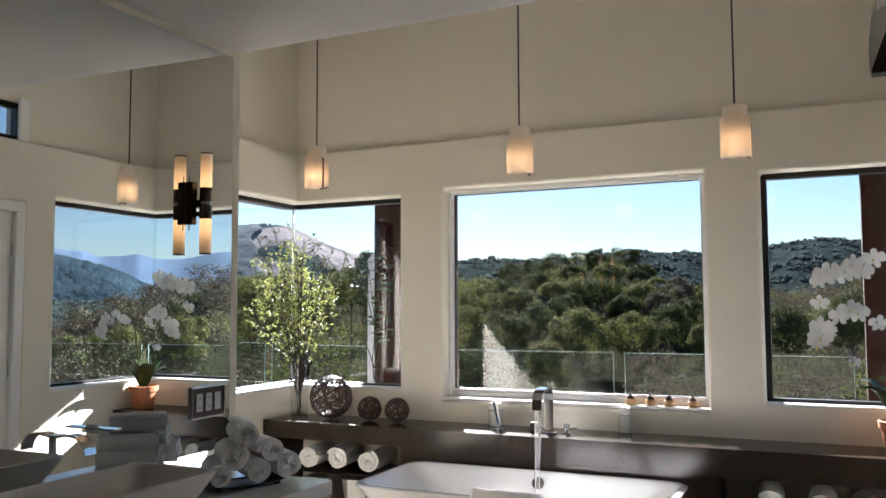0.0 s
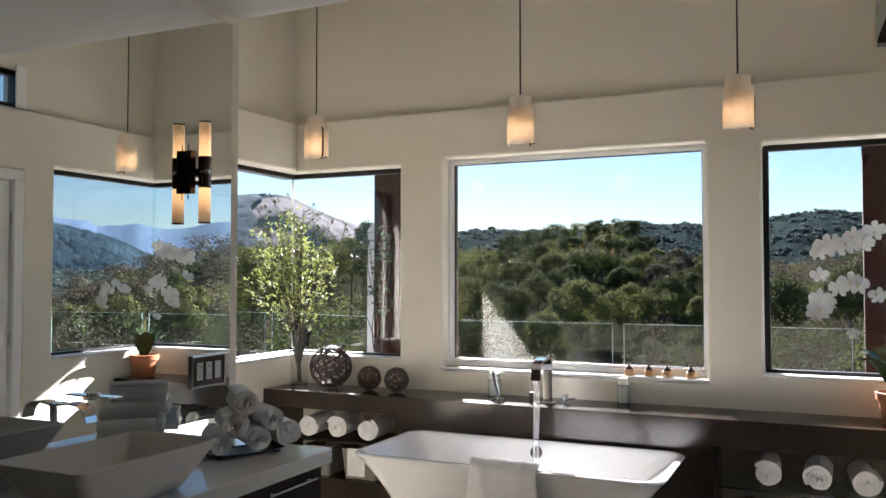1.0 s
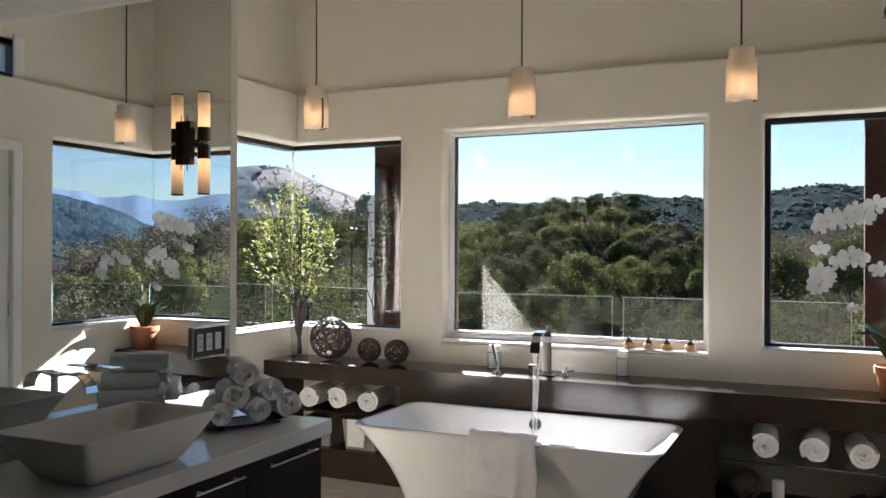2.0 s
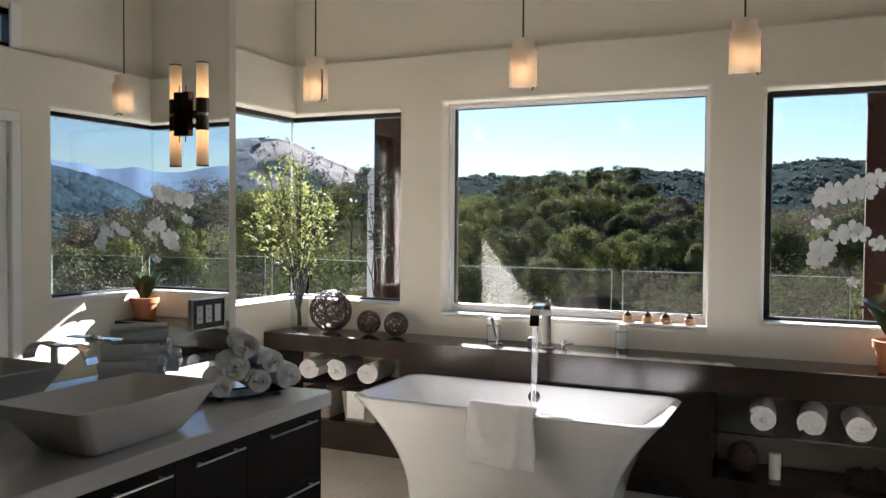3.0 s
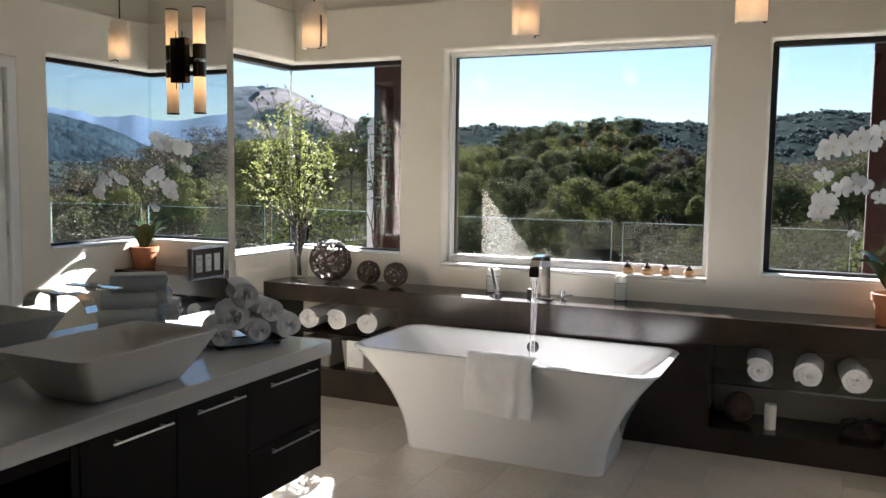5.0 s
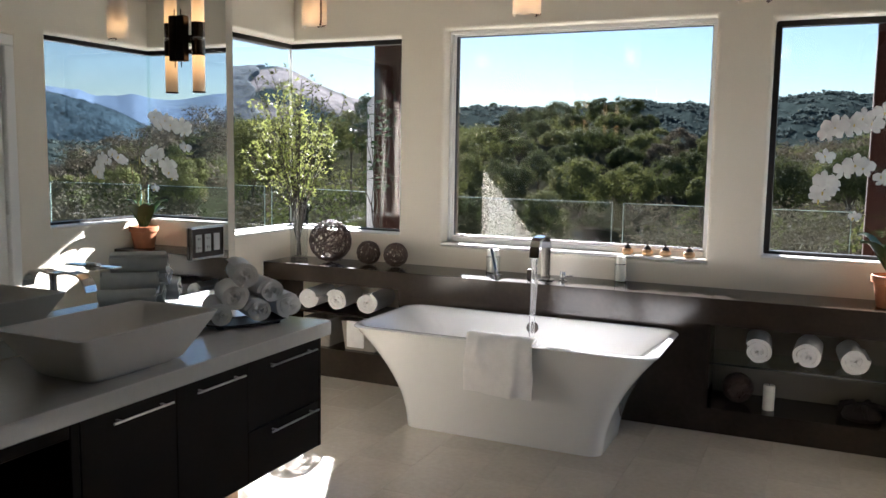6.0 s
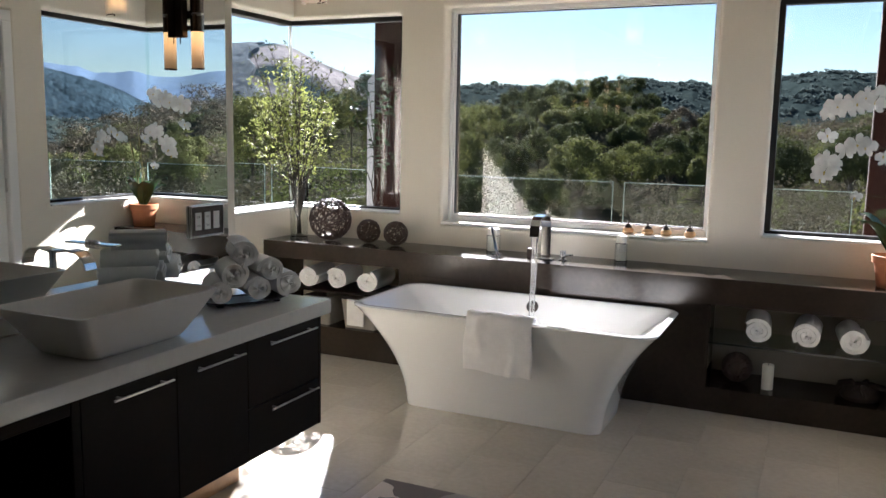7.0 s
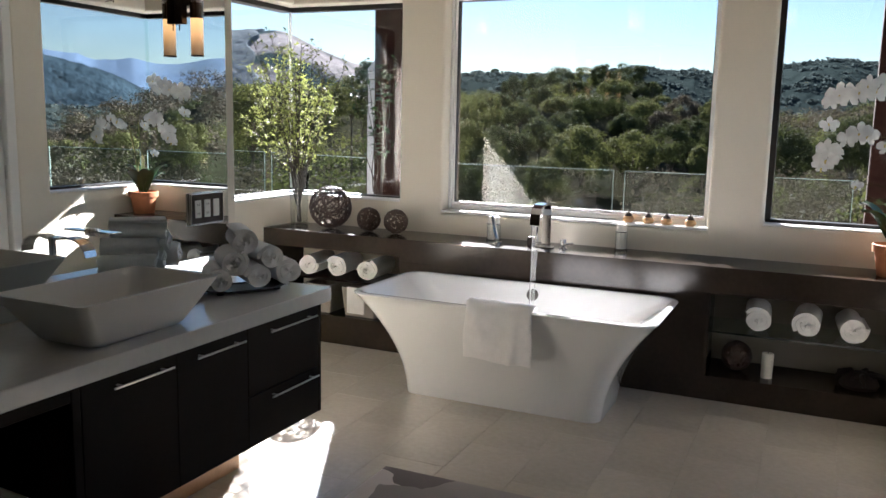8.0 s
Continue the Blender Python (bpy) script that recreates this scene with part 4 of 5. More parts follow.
PY = 4.0
for k, (x, tilt) in enumerate(((-2.634, -10), (-1.402, 8), (-0.352, 0))):
    zb = 2.178
    p = thing("pendant_lamp", (x, PY, zb), "pendant lamp with wrapped frosted glass shade, lit", "pendant lamp", "pendants over the tub", tilt)
    zc = ceiling_at(x, PY) - zb
    part("cord", tube([(0, 0, 0.25), (0, 0, zc - 0.02)], 0.0042, 8), PEWTER, p, "dark suspension rod", True)
    part("canopy", lathe([(0.04, zc - 0.022), (0.045, zc - 0.012), (0.045, zc + 0.03)], 20), STEEL, p, "", True)
    part("socket", lathe([(0.010, 0.118), (0.013, 0.13), (0.013, 0.245), (0.006, 0.255)], 16), FROST_OFF, p, "pale lamp holder", True)
    part("bulb", lathe([(0.008, 0.028), (0.022, 0.036), (0.026, 0.06), (0.023, 0.085), (0.012, 0.11), (0.010, 0.115)], 14), BULB, p, "glowing bulb", True)
    for nm, a0, a1, r0, r1, z0, z1, lb in (("inner_shade", 62, 416, 0.053, 0.057, 0.012, 0.240, "curved frosted glass sheet"), ("outer_shade", 165, 395, 0.066, 0.070, 0.0, 0.190, "lower curved frosted glass sheet")):
        b = bmesh.new()
        cols = []
        for i in range(31):
            a = radians(a0 + (a1 - a0) * i / 30 - tilt)
            rad = r0 + (r1 - r0) * i / 30
            cols.append([b.verts.new((rad * math.cos(a), rad * math.sin(a), z)) for z in (z0, z1)])
        for q0, q1 in zip(cols, cols[1:]):
            b.faces.new((q0[0], q1[0], q1[1], q0[1]))
        bmesh.ops.solidify(b, geom=b.faces[:], thickness=0.004)
        part(nm, b, SHADE, p, lb, True)
    part("clip", tube([(0.060, 0.03, 0.012), (0.070, 0.0, 0.004), (0.055, -0.03, -0.004)], 0.004, 6), WICKER, p, "dark metal clip", True)
    sa = radians((-28, 62, 30)[k] - tilt)
    part("edge_strip", ribbon([(0.073 * math.cos(sa) + q * 0.1 * math.cos(sa), 0.073 * math.sin(sa) + q * 0.1 * math.sin(sa), z) for z, q in ((0.0, -0.08), (0.02, 0.03), (0.09, 0.05), (0.16, 0.03), (0.175, -0.04))], 0.005, 0.0016, (-math.sin(sa), math.cos(sa), 0)), WICKER, p, "dark metal strip along the glass edge")
    part("spoke", tube([(0.0, -0.055, 0.205), (0, 0.055, 0.205)], 0.003, 6), STEEL, p, "", True)

# ---------------------------------------------------------------- bracket near the ceiling
bk = thing("ceiling_bracket", (0.24, 3.05, SOFFIT), "angular chrome bracket fixed below the ceiling", "bracket", "", 0)
part("mount", box(-0.05, 0.08, -0.04, 0.04, -0.10, 0.03, 0.004), VINYL, bk, "pale mounting box")
b = bmesh.new()
pr_ = [(-0.03, -0.095), (0.09, -0.095), (0.09, -0.15), (-0.03, -0.315), (-0.075, -0.315), (-0.075, -0.27)]
q0, q1 = [b.verts.new((x, -0.03, z)) for x, z in pr_], [b.verts.new((x, 0.03, z)) for x, z in pr_]
b.faces.new(q0)
b.faces.new(q1[::-1])
for i in range(len(pr_)):
    j = (i + 1) % len(pr_)
    b.faces.new((q0[j], q0[i], q1[i], q1[j]))
bmesh.ops.recalc_face_normals(b, faces=b.faces[:])
bmesh.ops.bevel(b, geom=b.edges[:], offset=0.003, segments=1, affect="EDGES")
part("arm", b, PEWTER, bk, "dark angled arm")
b = bmesh.new()
pr_ = [(-0.080, -0.313), (-0.030, -0.175), (-0.025, -0.105), (-0.069, -0.105), (-0.083, -0.206)]
q0, q1 = [b.verts.new((x, -0.036, z)) for x, z in pr_], [b.verts.new((x, -0.031, z)) for x, z in pr_]
b.faces.new(q0)
b.faces.new(q1[::-1])
for i in range(len(pr_)):
    j = (i + 1) % len(pr_)
    b.faces.new((q0[j], q0[i], q1[i], q1[j]))
bmesh.ops.recalc_face_normals(b, faces=b.faces[:])
part("side_cover", b, VINYL, bk, "pale side cover")

# ---------------------------------------------------------------- rug
RUG = bpy.data.materials.new("grey patchwork hide")
RUG.use_nodes = True
nt = RUG.node_tree
tc, vo, rp = nt.nodes.new("ShaderNodeTexCoord"), nt.nodes.new("ShaderNodeTexVoronoi"), nt.nodes.new("ShaderNodeValToRGB")
ns, mp = nt.nodes.new("ShaderNodeTexNoise"), nt.nodes.new("ShaderNodeMixRGB")
ns.inputs["Scale"].default_value = 5.0
mp.inputs[0].default_value = 0.12
vo.inputs["Scale"].default_value = 4.5
nt.links.new(tc.outputs["Object"], ns.inputs["Vector"])
nt.links.new(tc.outputs["Object"], mp.inputs[1])
nt.links.new(ns.outputs["Color"], mp.inputs[2])
nt.links.new(mp.outputs[0], vo.inputs["Vector"])
sp = nt.nodes.new("ShaderNodeSeparateColor")
nt.links.new(vo.outputs["Color"], sp.inputs[0])
nt.links.new(sp.outputs[0], rp.inputs[0])
rp.color_ramp.interpolation = "CONSTANT"
els = rp.color_ramp.elements
els[0].color, els[1].color = (0.19, 0.165, 0.165, 1), (0.34, 0.31, 0.295, 1)
els[1].position = 0.35
for pos, c in ((0.55, 0.52), (0.8, 0.7)):
    e = els.new(pos)
    e.color = (c, c * 0.92, c * 0.88, 1)
nt.links.new(rp.outputs[0], nt.nodes["Principled BSDF"].inputs["Base Color"])
nt.nodes["Principled BSDF"].inputs["Roughness"].default_value = 0.9
rug = link_mesh("bath_rug", box(-1.65, -0.75, 1.9, 3.06, 0.0005, 0.012, 0.003), RUG)
tagged(rug, "grey and ivory patchwork rug lying on the tiles", "rug")
# ---------------------------------------------------------------- outside: posts, deck, railing
CEDARPOT = mat("brown glazed clay", (0.11, 0.035, 0.02), 0.45, 0, 0.25, 8, 0.2, 60)
for nm, x0, x1 in (("left", -3.90, -3.62), ("right", 0.265, 0.545)):
    po = thing("porch_post", ((x0 + x1) / 2, 7.0, -0.12), "stained cedar porch post outside the window", "post", "porch posts")
    hw = (x1 - x0) / 2
    part("shaft", box(-hw, hw, -0.08, 0.08, 0, 3.03, 0.006), CEDAR, po)
    part("foot", box(-hw - 0.015, hw + 0.015, -0.095, 0.095, 0.0, 0.12, 0.004), PEWTER, po, "dark metal post shoe")
pier = thing("stucco_pier", (-3.97, 7.35, -0.12), "pale stucco pier behind the porch post", "pier")
b = bmesh.new()
hp = [(-0.19, 0), (0.16, 0), (0.16, 2.50), (-0.06, 2.24), (-0.19, 2.10)]
q0, q1 = [b.verts.new((x, -0.1, z)) for x, z in hp], [b.verts.new((x, 0.1, z)) for x, z in hp]
b.faces.new(q0)
b.faces.new(q1[::-1])
for i in range(len(hp)):
    j = (i + 1) % len(hp)
    b.faces.new((q0[j], q0[i], q1[i], q1[j]))
bmesh.ops.recalc_face_normals(b, faces=b.faces[:])
part("shaft", b, STUCCO, pier)
roof = tagged(new("porch_roof"), "timber porch roof shading the windows from above", "roof", "", "structure")
b = bmesh.new()
rp_ = [(YB + OUT + 0.03, 3.04), (7.8, 2.885), (7.8, 3.12), (YB + OUT + 0.03, 3.44)]
q0, q1 = [b.verts.new((-4.22, y, z)) for y, z in rp_], [b.verts.new((1.0, y, z)) for y, z in rp_]
b.faces.new(q0[::-1])
b.faces.new(q1)
for i in range(4):
    j = (i + 1) % 4
    b.faces.new((q0[i], q0[j], q1[j], q1[i]))
part("soffit", b, CEDAR, roof)
# deck floor is out of view; its paleness throws sun up indoors
deck = tagged(new("deck"), "unseen timber deck, pale to bounce sun indoors", "deck", "", "structure")
y = YB + OUT + 0.01
while y < 9.3:
    bd = part("board", box(-9.5, 6.0, y, y + 0.138, -0.16, -0.12), DECK, deck)
    y += 0.144


def glass_rail(a, c, group):
    a, c = Vector(a), Vector(c)
    ln = (c - a).length
    rl = thing("glass_railing", (a.x, a.y, -0.12), "frameless clear glass railing panel at the deck edge", "railing", group, math.degrees(math.atan2(c.y - a.y, c.x - a.x)))
    clear(part("pane", box(0, ln, -0.006, 0.006, 0.06, 1.12), RAILGLASS, rl, "clear tempered glass"))
    part("edge_strip", box(0, ln, -0.007, 0.007, 1.121, 1.127), RAILEDGE, rl, "polished glass edge")
    for u in (0.004, ln - 0.004):
        part("edge_strip", box(u - 0.003, u + 0.003, -0.007, 0.007, 0.06, 1.12), RAILEDGE, rl, "polished glass edge")
    part("shoe", box(0, ln, -0.03, 0.03, 0.0, 0.062, 0.004), STEEL, rl, "metal base shoe")


RAILEDGE = mat("polished glass edge", (0.24, 0.30, 0.28), 0.15, 0, 0.05, 8)
RAILGLASS = pane_mat("railing glass", (0.82, 0.87, 0.86))
for a, c in (((-4.02, 9.0), (-2.10, 9.0)), ((-1.98, 8.98), (-0.62, 8.98)), ((-0.56, 8.98), (0.235, 8.98)), ((0.36, 8.98), (2.2, 8.95)), ((2.32, 8.95), (4.2, 8.9)), ((4.32, 8.9), (6.0, 8.8)), ((-7.17, 9.78), (-4.14, 9.02)), ((-9.2, 10.0), (-7.30, 9.80))):
    glass_rail(a, c, "railing panels")

# a shrub in a tall pot beside the post
pot = thing("potted_shrub", (-3.60, 6.55, -0.12), "leggy shrub in a tall brown clay planter outside", "potted plant")
part("planter", lathe([(0.14, 0), (0.15, 0.02), (0.20, 0.62), (0.22, 0.64), (0.22, 0.72), (0.19, 0.72), (0.18, 0.64)], 28), CEDARPOT, pot, "brown clay planter", True)
rnd = random.Random(31)
for k in range(7):
    pts = [Vector((rnd.uniform(-0.06, 0.06), rnd.uniform(-0.06, 0.06), 0.66))]
    lean = Vector((rnd.uniform(-0.05, 0.035), rnd.uniform(-0.03, 0.03), 0.17))
    for j in range(8):
        pts.append(pts[-1] + lean + Vector((rnd.gauss(0, 0.02), rnd.gauss(0, 0.02), 0)))
    tw = part("stem", tube(pts, 0.007, 6, None, 0.3), TWIG, pot, "", True)
    lv = bmesh.new()
    for j in range(26):
        q = pts[rnd.randint(4, 8)] + Vector((rnd.gauss(0, 0.03), rnd.gauss(0, 0.03), rnd.gauss(0, 0.05)))
        leaf_quad(lv, q, Vector((rnd.gauss(0, 1), rnd.gauss(0, 1), rnd.uniform(-0.6, 0.6))), Vector((rnd.gauss(0, 1), rnd.gauss(0, 1), 1)), rnd.uniform(0.05, 0.09), rnd.uniform(0.018, 0.03))
    part("leaves", lv, LEAF, tw, "narrow dark green leaves")

# ---------------------------------------------------------------- the hills


def smooth(t):
    t = np.clip(t, 0, 1)
    return t * t * (3 - 2 * t)


def crest(az, pts):
    a, e = zip(*pts)
    return np.interp(az, a, e)


# crest elevations in degrees by azimuth in degrees, right of the window wall's normal
NEAR = ((-180, -3), (-60, -0.5), (-42, 0.8), (-36, 1.0), (-30, 0.6), (-26, 0.4), (-24, 0.7), (-22, 1.0), (-20, 1.3), (-17, 1.9), (-13, 2.1), (-11.6, 1.7), (-10, 0.5), (-8, 0.1), (-5, -0.2), (-2, 0.1), (4, 0.4), (20, 0.0), (36, 1.2), (39.3, 1.3), (40.2, 0.9), (41.7, 0.3), (44.5, -0.8), (47.8, -1.6), (50, -2.6), (70, -4), (180, -3))
MID = ((-180, 1), (-45, 2.0), (-31, 1.7), (-26, 2.4), (-23.5, 2.75), (-22.3, 2.9), (-19.5, 2.8), (-15, 2.9), (-11.7, 3.45), (-10.3, 3.15), (-9.3, 3.1), (-8.3, 3.25), (-7.2, 2.9), (-5, 3.0), (-3.3, 3.3), (-2.2, 3.55), (-1, 3.75), (0.1, 3.8), (1.2, 3.7), (2.1, 3.55), (12, 3.0), (30, 2.0), (38, 1.0), (42, 0.4), (47, 0.0), (55, 0.4), (180, 1))
BARE = ((-180, 0.5), (-60, 3.8), (-42, 5.1), (-38.6, 5.28), (-37.7, 5.42), (-36.8, 5.45), (-35.8, 5.38), (-34.9, 5.16), (-33.9, 4.8), (-32.8, 4.36), (-31.9, 3.93), (-31, 3.6), (-30, 3.4), (-27, 2.6), (-20, 2.0), (0, 1.5), (39, 0.4), (43, 1.0), (44.4, 1.5), (45.3, 2.0), (46.4, 2.42), (47.7, 2.77), (49, 3.07), (50, 3.3), (55, 3.5), (180, 1))
FAR = ((-180, 2), (-30, 2.0), (0, 2.2), (36, 3.5), (39.3, 3.67), (40.2, 3.6), (41.3, 3.34), (42.7, 3.22), (43.7, 3.28), (44.9, 3.52), (46, 3.29), (47.2, 3.28), (48, 3.62), (50, 3.69), (56, 3.9), (180, 2))


def height(az, r):
    """Height of the ground at an azimuth (degrees) and distance."""
    h = np.full(np.broadcast(az, r).shape, -2.8)
    h = h - 10.2 * smooth((r - 24) / 34)
    for pts, R, w0, w1 in ((NEAR, 170, 125, 110), (MID, 420, 200, 170), (BARE, 900, 430, 400), (FAR, 3200, 1500, 900)):
        top = 1.5 + np.tan(np.radians(crest(az, pts))) * R
        base = -13.0 if R < 500 else -25.0
        s = np.where(r < R, smooth((r - (R - w0)) / w0), 1 - 0.35 * smooth((r - R) / w1))
        h = np.maximum(h, base + (top - base) * s)
    return h


AZ = np.concatenate([np.arange(-180, -46, 6.0), np.arange(-46, 60, 0.5), np.arange(60, 180, 6.0)])
RAD = np.concatenate([np.linspace(9.6, 40, 14), np.linspace(44, 130, 24), np.linspace(140, 420, 30), np.linspace(450, 1300, 28), np.linspace(1450, 4400, 24)])
verts, faces = [], []
for i, rr in enumerate(RAD):
    hh = height(AZ, np.full(len(AZ), rr))
    for j, a in enumerate(AZ):
        p = Vector((rr * math.sin(radians(a)), rr * math.cos(radians(a)), 0))
        rough = 0.0 if rr < 20 else rr * 0.006 if rr < 1400 else rr * 0.0022
        n = noise.noise(p / max(rr * 0.05, 3)) + 0.5 * noise.noise(p / max(rr * 0.02, 1.5))
        verts.append((p.x, p.y, float(hh[j]) + rough * n))
for i in range(len(RAD) - 1):
    for j in range(len(AZ)):
        k = (j + 1) % len(AZ)
        faces.append((i * len(AZ) + j, i * len(AZ) + k, (i + 1) * len(AZ) + k, (i + 1) * len(AZ) + j))
c = len(verts)
verts.append((0, 0, -3.0))
for j in range(len(AZ)):
    faces.append((c, (j + 1) % len(AZ), j))
HILL = bpy.data.materials.new("hillside")
HILL.use_nodes = True
nt = HILL.node_tree
tc, n1, n2 = nt.nodes.new("ShaderNodeTexCoord"), nt.nodes.new("ShaderNodeTexNoise"), nt.nodes.new("ShaderNodeTexNoise")
n1.inputs["Scale"].default_value, n1.inputs["Detail"].default_value = 0.012, 8
n2.inputs["Scale"].default_value, n2.inputs["Detail"].default_value = 0.07, 12
n2.inputs["Roughness"].default_value = 0.72
for n in (n1, n2):
    nt.links.new(tc.outputs["Object"], n.inputs["Vector"])
sx = nt.nodes.new("ShaderNodeSeparateXYZ")
nt.links.new(tc.outputs["Object"], sx.inputs[0])
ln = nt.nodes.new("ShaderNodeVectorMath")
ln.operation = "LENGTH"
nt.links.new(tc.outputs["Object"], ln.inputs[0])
# by distance from the house: brush, woodland, dry grass, wooded mountains with painted haze
hazed_zone = nt.nodes.new("ShaderNodeValToRGB")
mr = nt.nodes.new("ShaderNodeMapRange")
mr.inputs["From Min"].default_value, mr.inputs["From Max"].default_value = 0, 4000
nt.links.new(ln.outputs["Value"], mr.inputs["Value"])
nt.links.new(mr.outputs[0], hazed_zone.inputs[0])
ze = hazed_zone.color_ramp.elements
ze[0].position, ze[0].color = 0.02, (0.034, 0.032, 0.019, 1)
# the farther stops carry the air's blue haze in their colour
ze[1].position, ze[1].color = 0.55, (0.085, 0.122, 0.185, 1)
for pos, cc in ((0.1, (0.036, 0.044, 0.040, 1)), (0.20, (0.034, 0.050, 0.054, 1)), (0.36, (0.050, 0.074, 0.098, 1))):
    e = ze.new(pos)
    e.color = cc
gm, gr = nt.nodes.new("ShaderNodeMixRGB"), nt.nodes.new("ShaderNodeValToRGB")
# dry grass, paled towards lilac to include the haze over it
gm.inputs[2].default_value = (0.31, 0.28, 0.28, 1)
gr.color_ramp.elements[0].position, gr.color_ramp.elements[1].position = 0.45, 0.56
nt.links.new(n1.outputs["Fac"], gr.inputs[0])
lf = nt.nodes.new("ShaderNodeMapRange")          # the grassy hill lies to the north-west
lf.inputs["From Min"].default_value, lf.inputs["From Max"].default_value = -330, -400
nt.links.new(sx.outputs["X"], lf.inputs["Value"])
mu = nt.nodes.new("ShaderNodeMath")
mu.operation = "MULTIPLY"
nt.links.new(lf.outputs[0], mu.inputs[0])
nt.links.new(gr.outputs[0], mu.inputs[1])
nt.links.new(mu.outputs[0], gm.inputs[0])
nt.links.new(hazed_zone.outputs[0], gm.inputs[1])
dk, dr = nt.nodes.new("ShaderNodeMixRGB"), nt.nodes.new("ShaderNodeMapRange")
dk.blend_type = "MULTIPLY"
dk.inputs[0].default_value = 1.0
dr.inputs["From Min"].default_value, dr.inputs["From Max"].default_value = 0.3, 0.7
dr.inputs["To Min"].default_value, dr.inputs["To Max"].default_value = 0.42, 1.28
nt.links.new(n2.outputs["Fac"], dr.inputs["Value"])
nt.links.new(gm.outputs[0], dk.inputs[1])
nt.links.new(dr.outputs[0], dk.inputs[2])
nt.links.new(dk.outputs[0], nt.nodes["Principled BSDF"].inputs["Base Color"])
nt.nodes["Principled BSDF"].inputs["Roughness"].default_value = 1.0
nt.nodes["Principled BSDF"].inputs["Specular IOR Level"].default_value = 0.0
me = bpy.data.meshes.new("ground")
me.from_pydata(verts, [], faces)
me.materials.append(HILL)
me.polygons.foreach_set("use_smooth", [True] * len(me.polygons))
tagged(new("ground", me), "wooded and grassy hills reaching to mountains painted blue with haze", "ground", "", "structure")

# ---------------------------------------------------------------- trees


def foliage(name, base, glow, spread=0.45, through_=0.2):
    m = bpy.data.materials.new(name)
    m.use_nodes = True
    nt = m.node_tree
    b = nt.nodes["Principled BSDF"]
    ge, rp = nt.nodes.new("ShaderNodeNewGeometry"), nt.nodes.new("ShaderNodeValToRGB")
    rp.color_ramp.elements[0].color, rp.color_ramp.elements[1].color = (*[c * (1 - spread) for c in base], 1), (*[c * (1 + spread) for c in base], 1)
    nt.links.new(ge.outputs["Random Per Island"], rp.inputs[0])
    nt.links.new(rp.outputs[0], b.inputs["Base Color"])
    b.inputs["Roughness"].default_value = 0.85
    b.inputs["Specular IOR Level"].default_value = 0.03
    tl, mx = nt.nodes.new("ShaderNodeBsdfTranslucent"), nt.nodes.new("ShaderNodeMixShader")
    tl.inputs["Color"].default_value = (*glow, 1)
    mx.inputs[0].default_value = through_
    nt.links.new(b.outputs[0], mx.inputs[1])
    nt.links.new(tl.outputs[0], mx.inputs[2])
    nt.links.new(mx.outputs[0], nt.nodes["Material Output"].inputs["Surface"])
    return m


OAK = foliage("oak foliage", (0.090, 0.095, 0.037), (0.13, 0.14, 0.044))
DARKOAK = foliage("dark oak foliage", (0.047, 0.055, 0.025), (0.06, 0.072, 0.024))
BRUSH = foliage("dry brush", (0.076, 0.064, 0.049), (0.085, 0.072, 0.047))
rng = np.random.default_rng(7)


def crown(cx, cy, z0, w, h, lumps, n, leaf, ruffle=0.30):
    """Corner points of leaf clumps spread over the lumps of a crown: (n * lumps, 4, 3)."""
    out = []
    for k in range(lumps):
        a = rng.uniform(0, 2 * np.pi)
        d = rng.uniform(0.0, 0.40) * w
        lz = z0 + h * (0.30 + 0.5 * rng.random() * (1 - d / w))
        rx = w * rng.uniform(0.16, 0.30)
        rz = min(rx * rng.uniform(0.6, 0.9), h * 0.36)
        c = np.array([cx + d * np.cos(a), cy + d * np.sin(a), lz])
        u = rng.normal(size=(n, 3))
        u /= np.linalg.norm(u, axis=1)[:, None]
        u[:, 2] = np.where(u[:, 2] < -0.3, -u[:, 2] * 0.5, u[:, 2])
        p = c + u * np.array([rx, rx, rz]) * rng.uniform(0.75, 1.06, (n, 1))
        nrm = u + np.array([0, 0, 0.25]) + rng.normal(size=(n, 3)) * ruffle
        nrm /= np.linalg.norm(nrm, axis=1)[:, None]
        t = np.cross(nrm, rng.normal(size=(n, 3)))
        t /= np.linalg.norm(t, axis=1)[:, None]
        bt = np.cross(nrm, t)
        s = leaf * rng.uniform(0.5, 1.25, (n, 1))
        out.append(np.stack([p - t * s, p - bt * s * 0.6, p + t * s, p + bt * s * 0.6], axis=1))
    return np.concatenate(out)


def quads(name, arr, material):
    me = bpy.data.meshes.new(name)
    n = len(arr)
    me.vertices.add(n * 4)
    me.vertices.foreach_set("co", arr.reshape(-1).astype(np.float32))
    me.loops.add(n * 4)
    me.loops.foreach_set("vertex_index", np.arange(n * 4, dtype=np.int32))
    me.polygons.add(n)
    me.polygons.foreach_set("loop_start", np.arange(0, n * 4, 4, dtype=np.int32))
    me.update(calc_edges=True)
    me.materials.append(material)
    return new(name, me)


def ground_at(az, r):
    return float(height(np.array([az]), np.array([r]))[0])


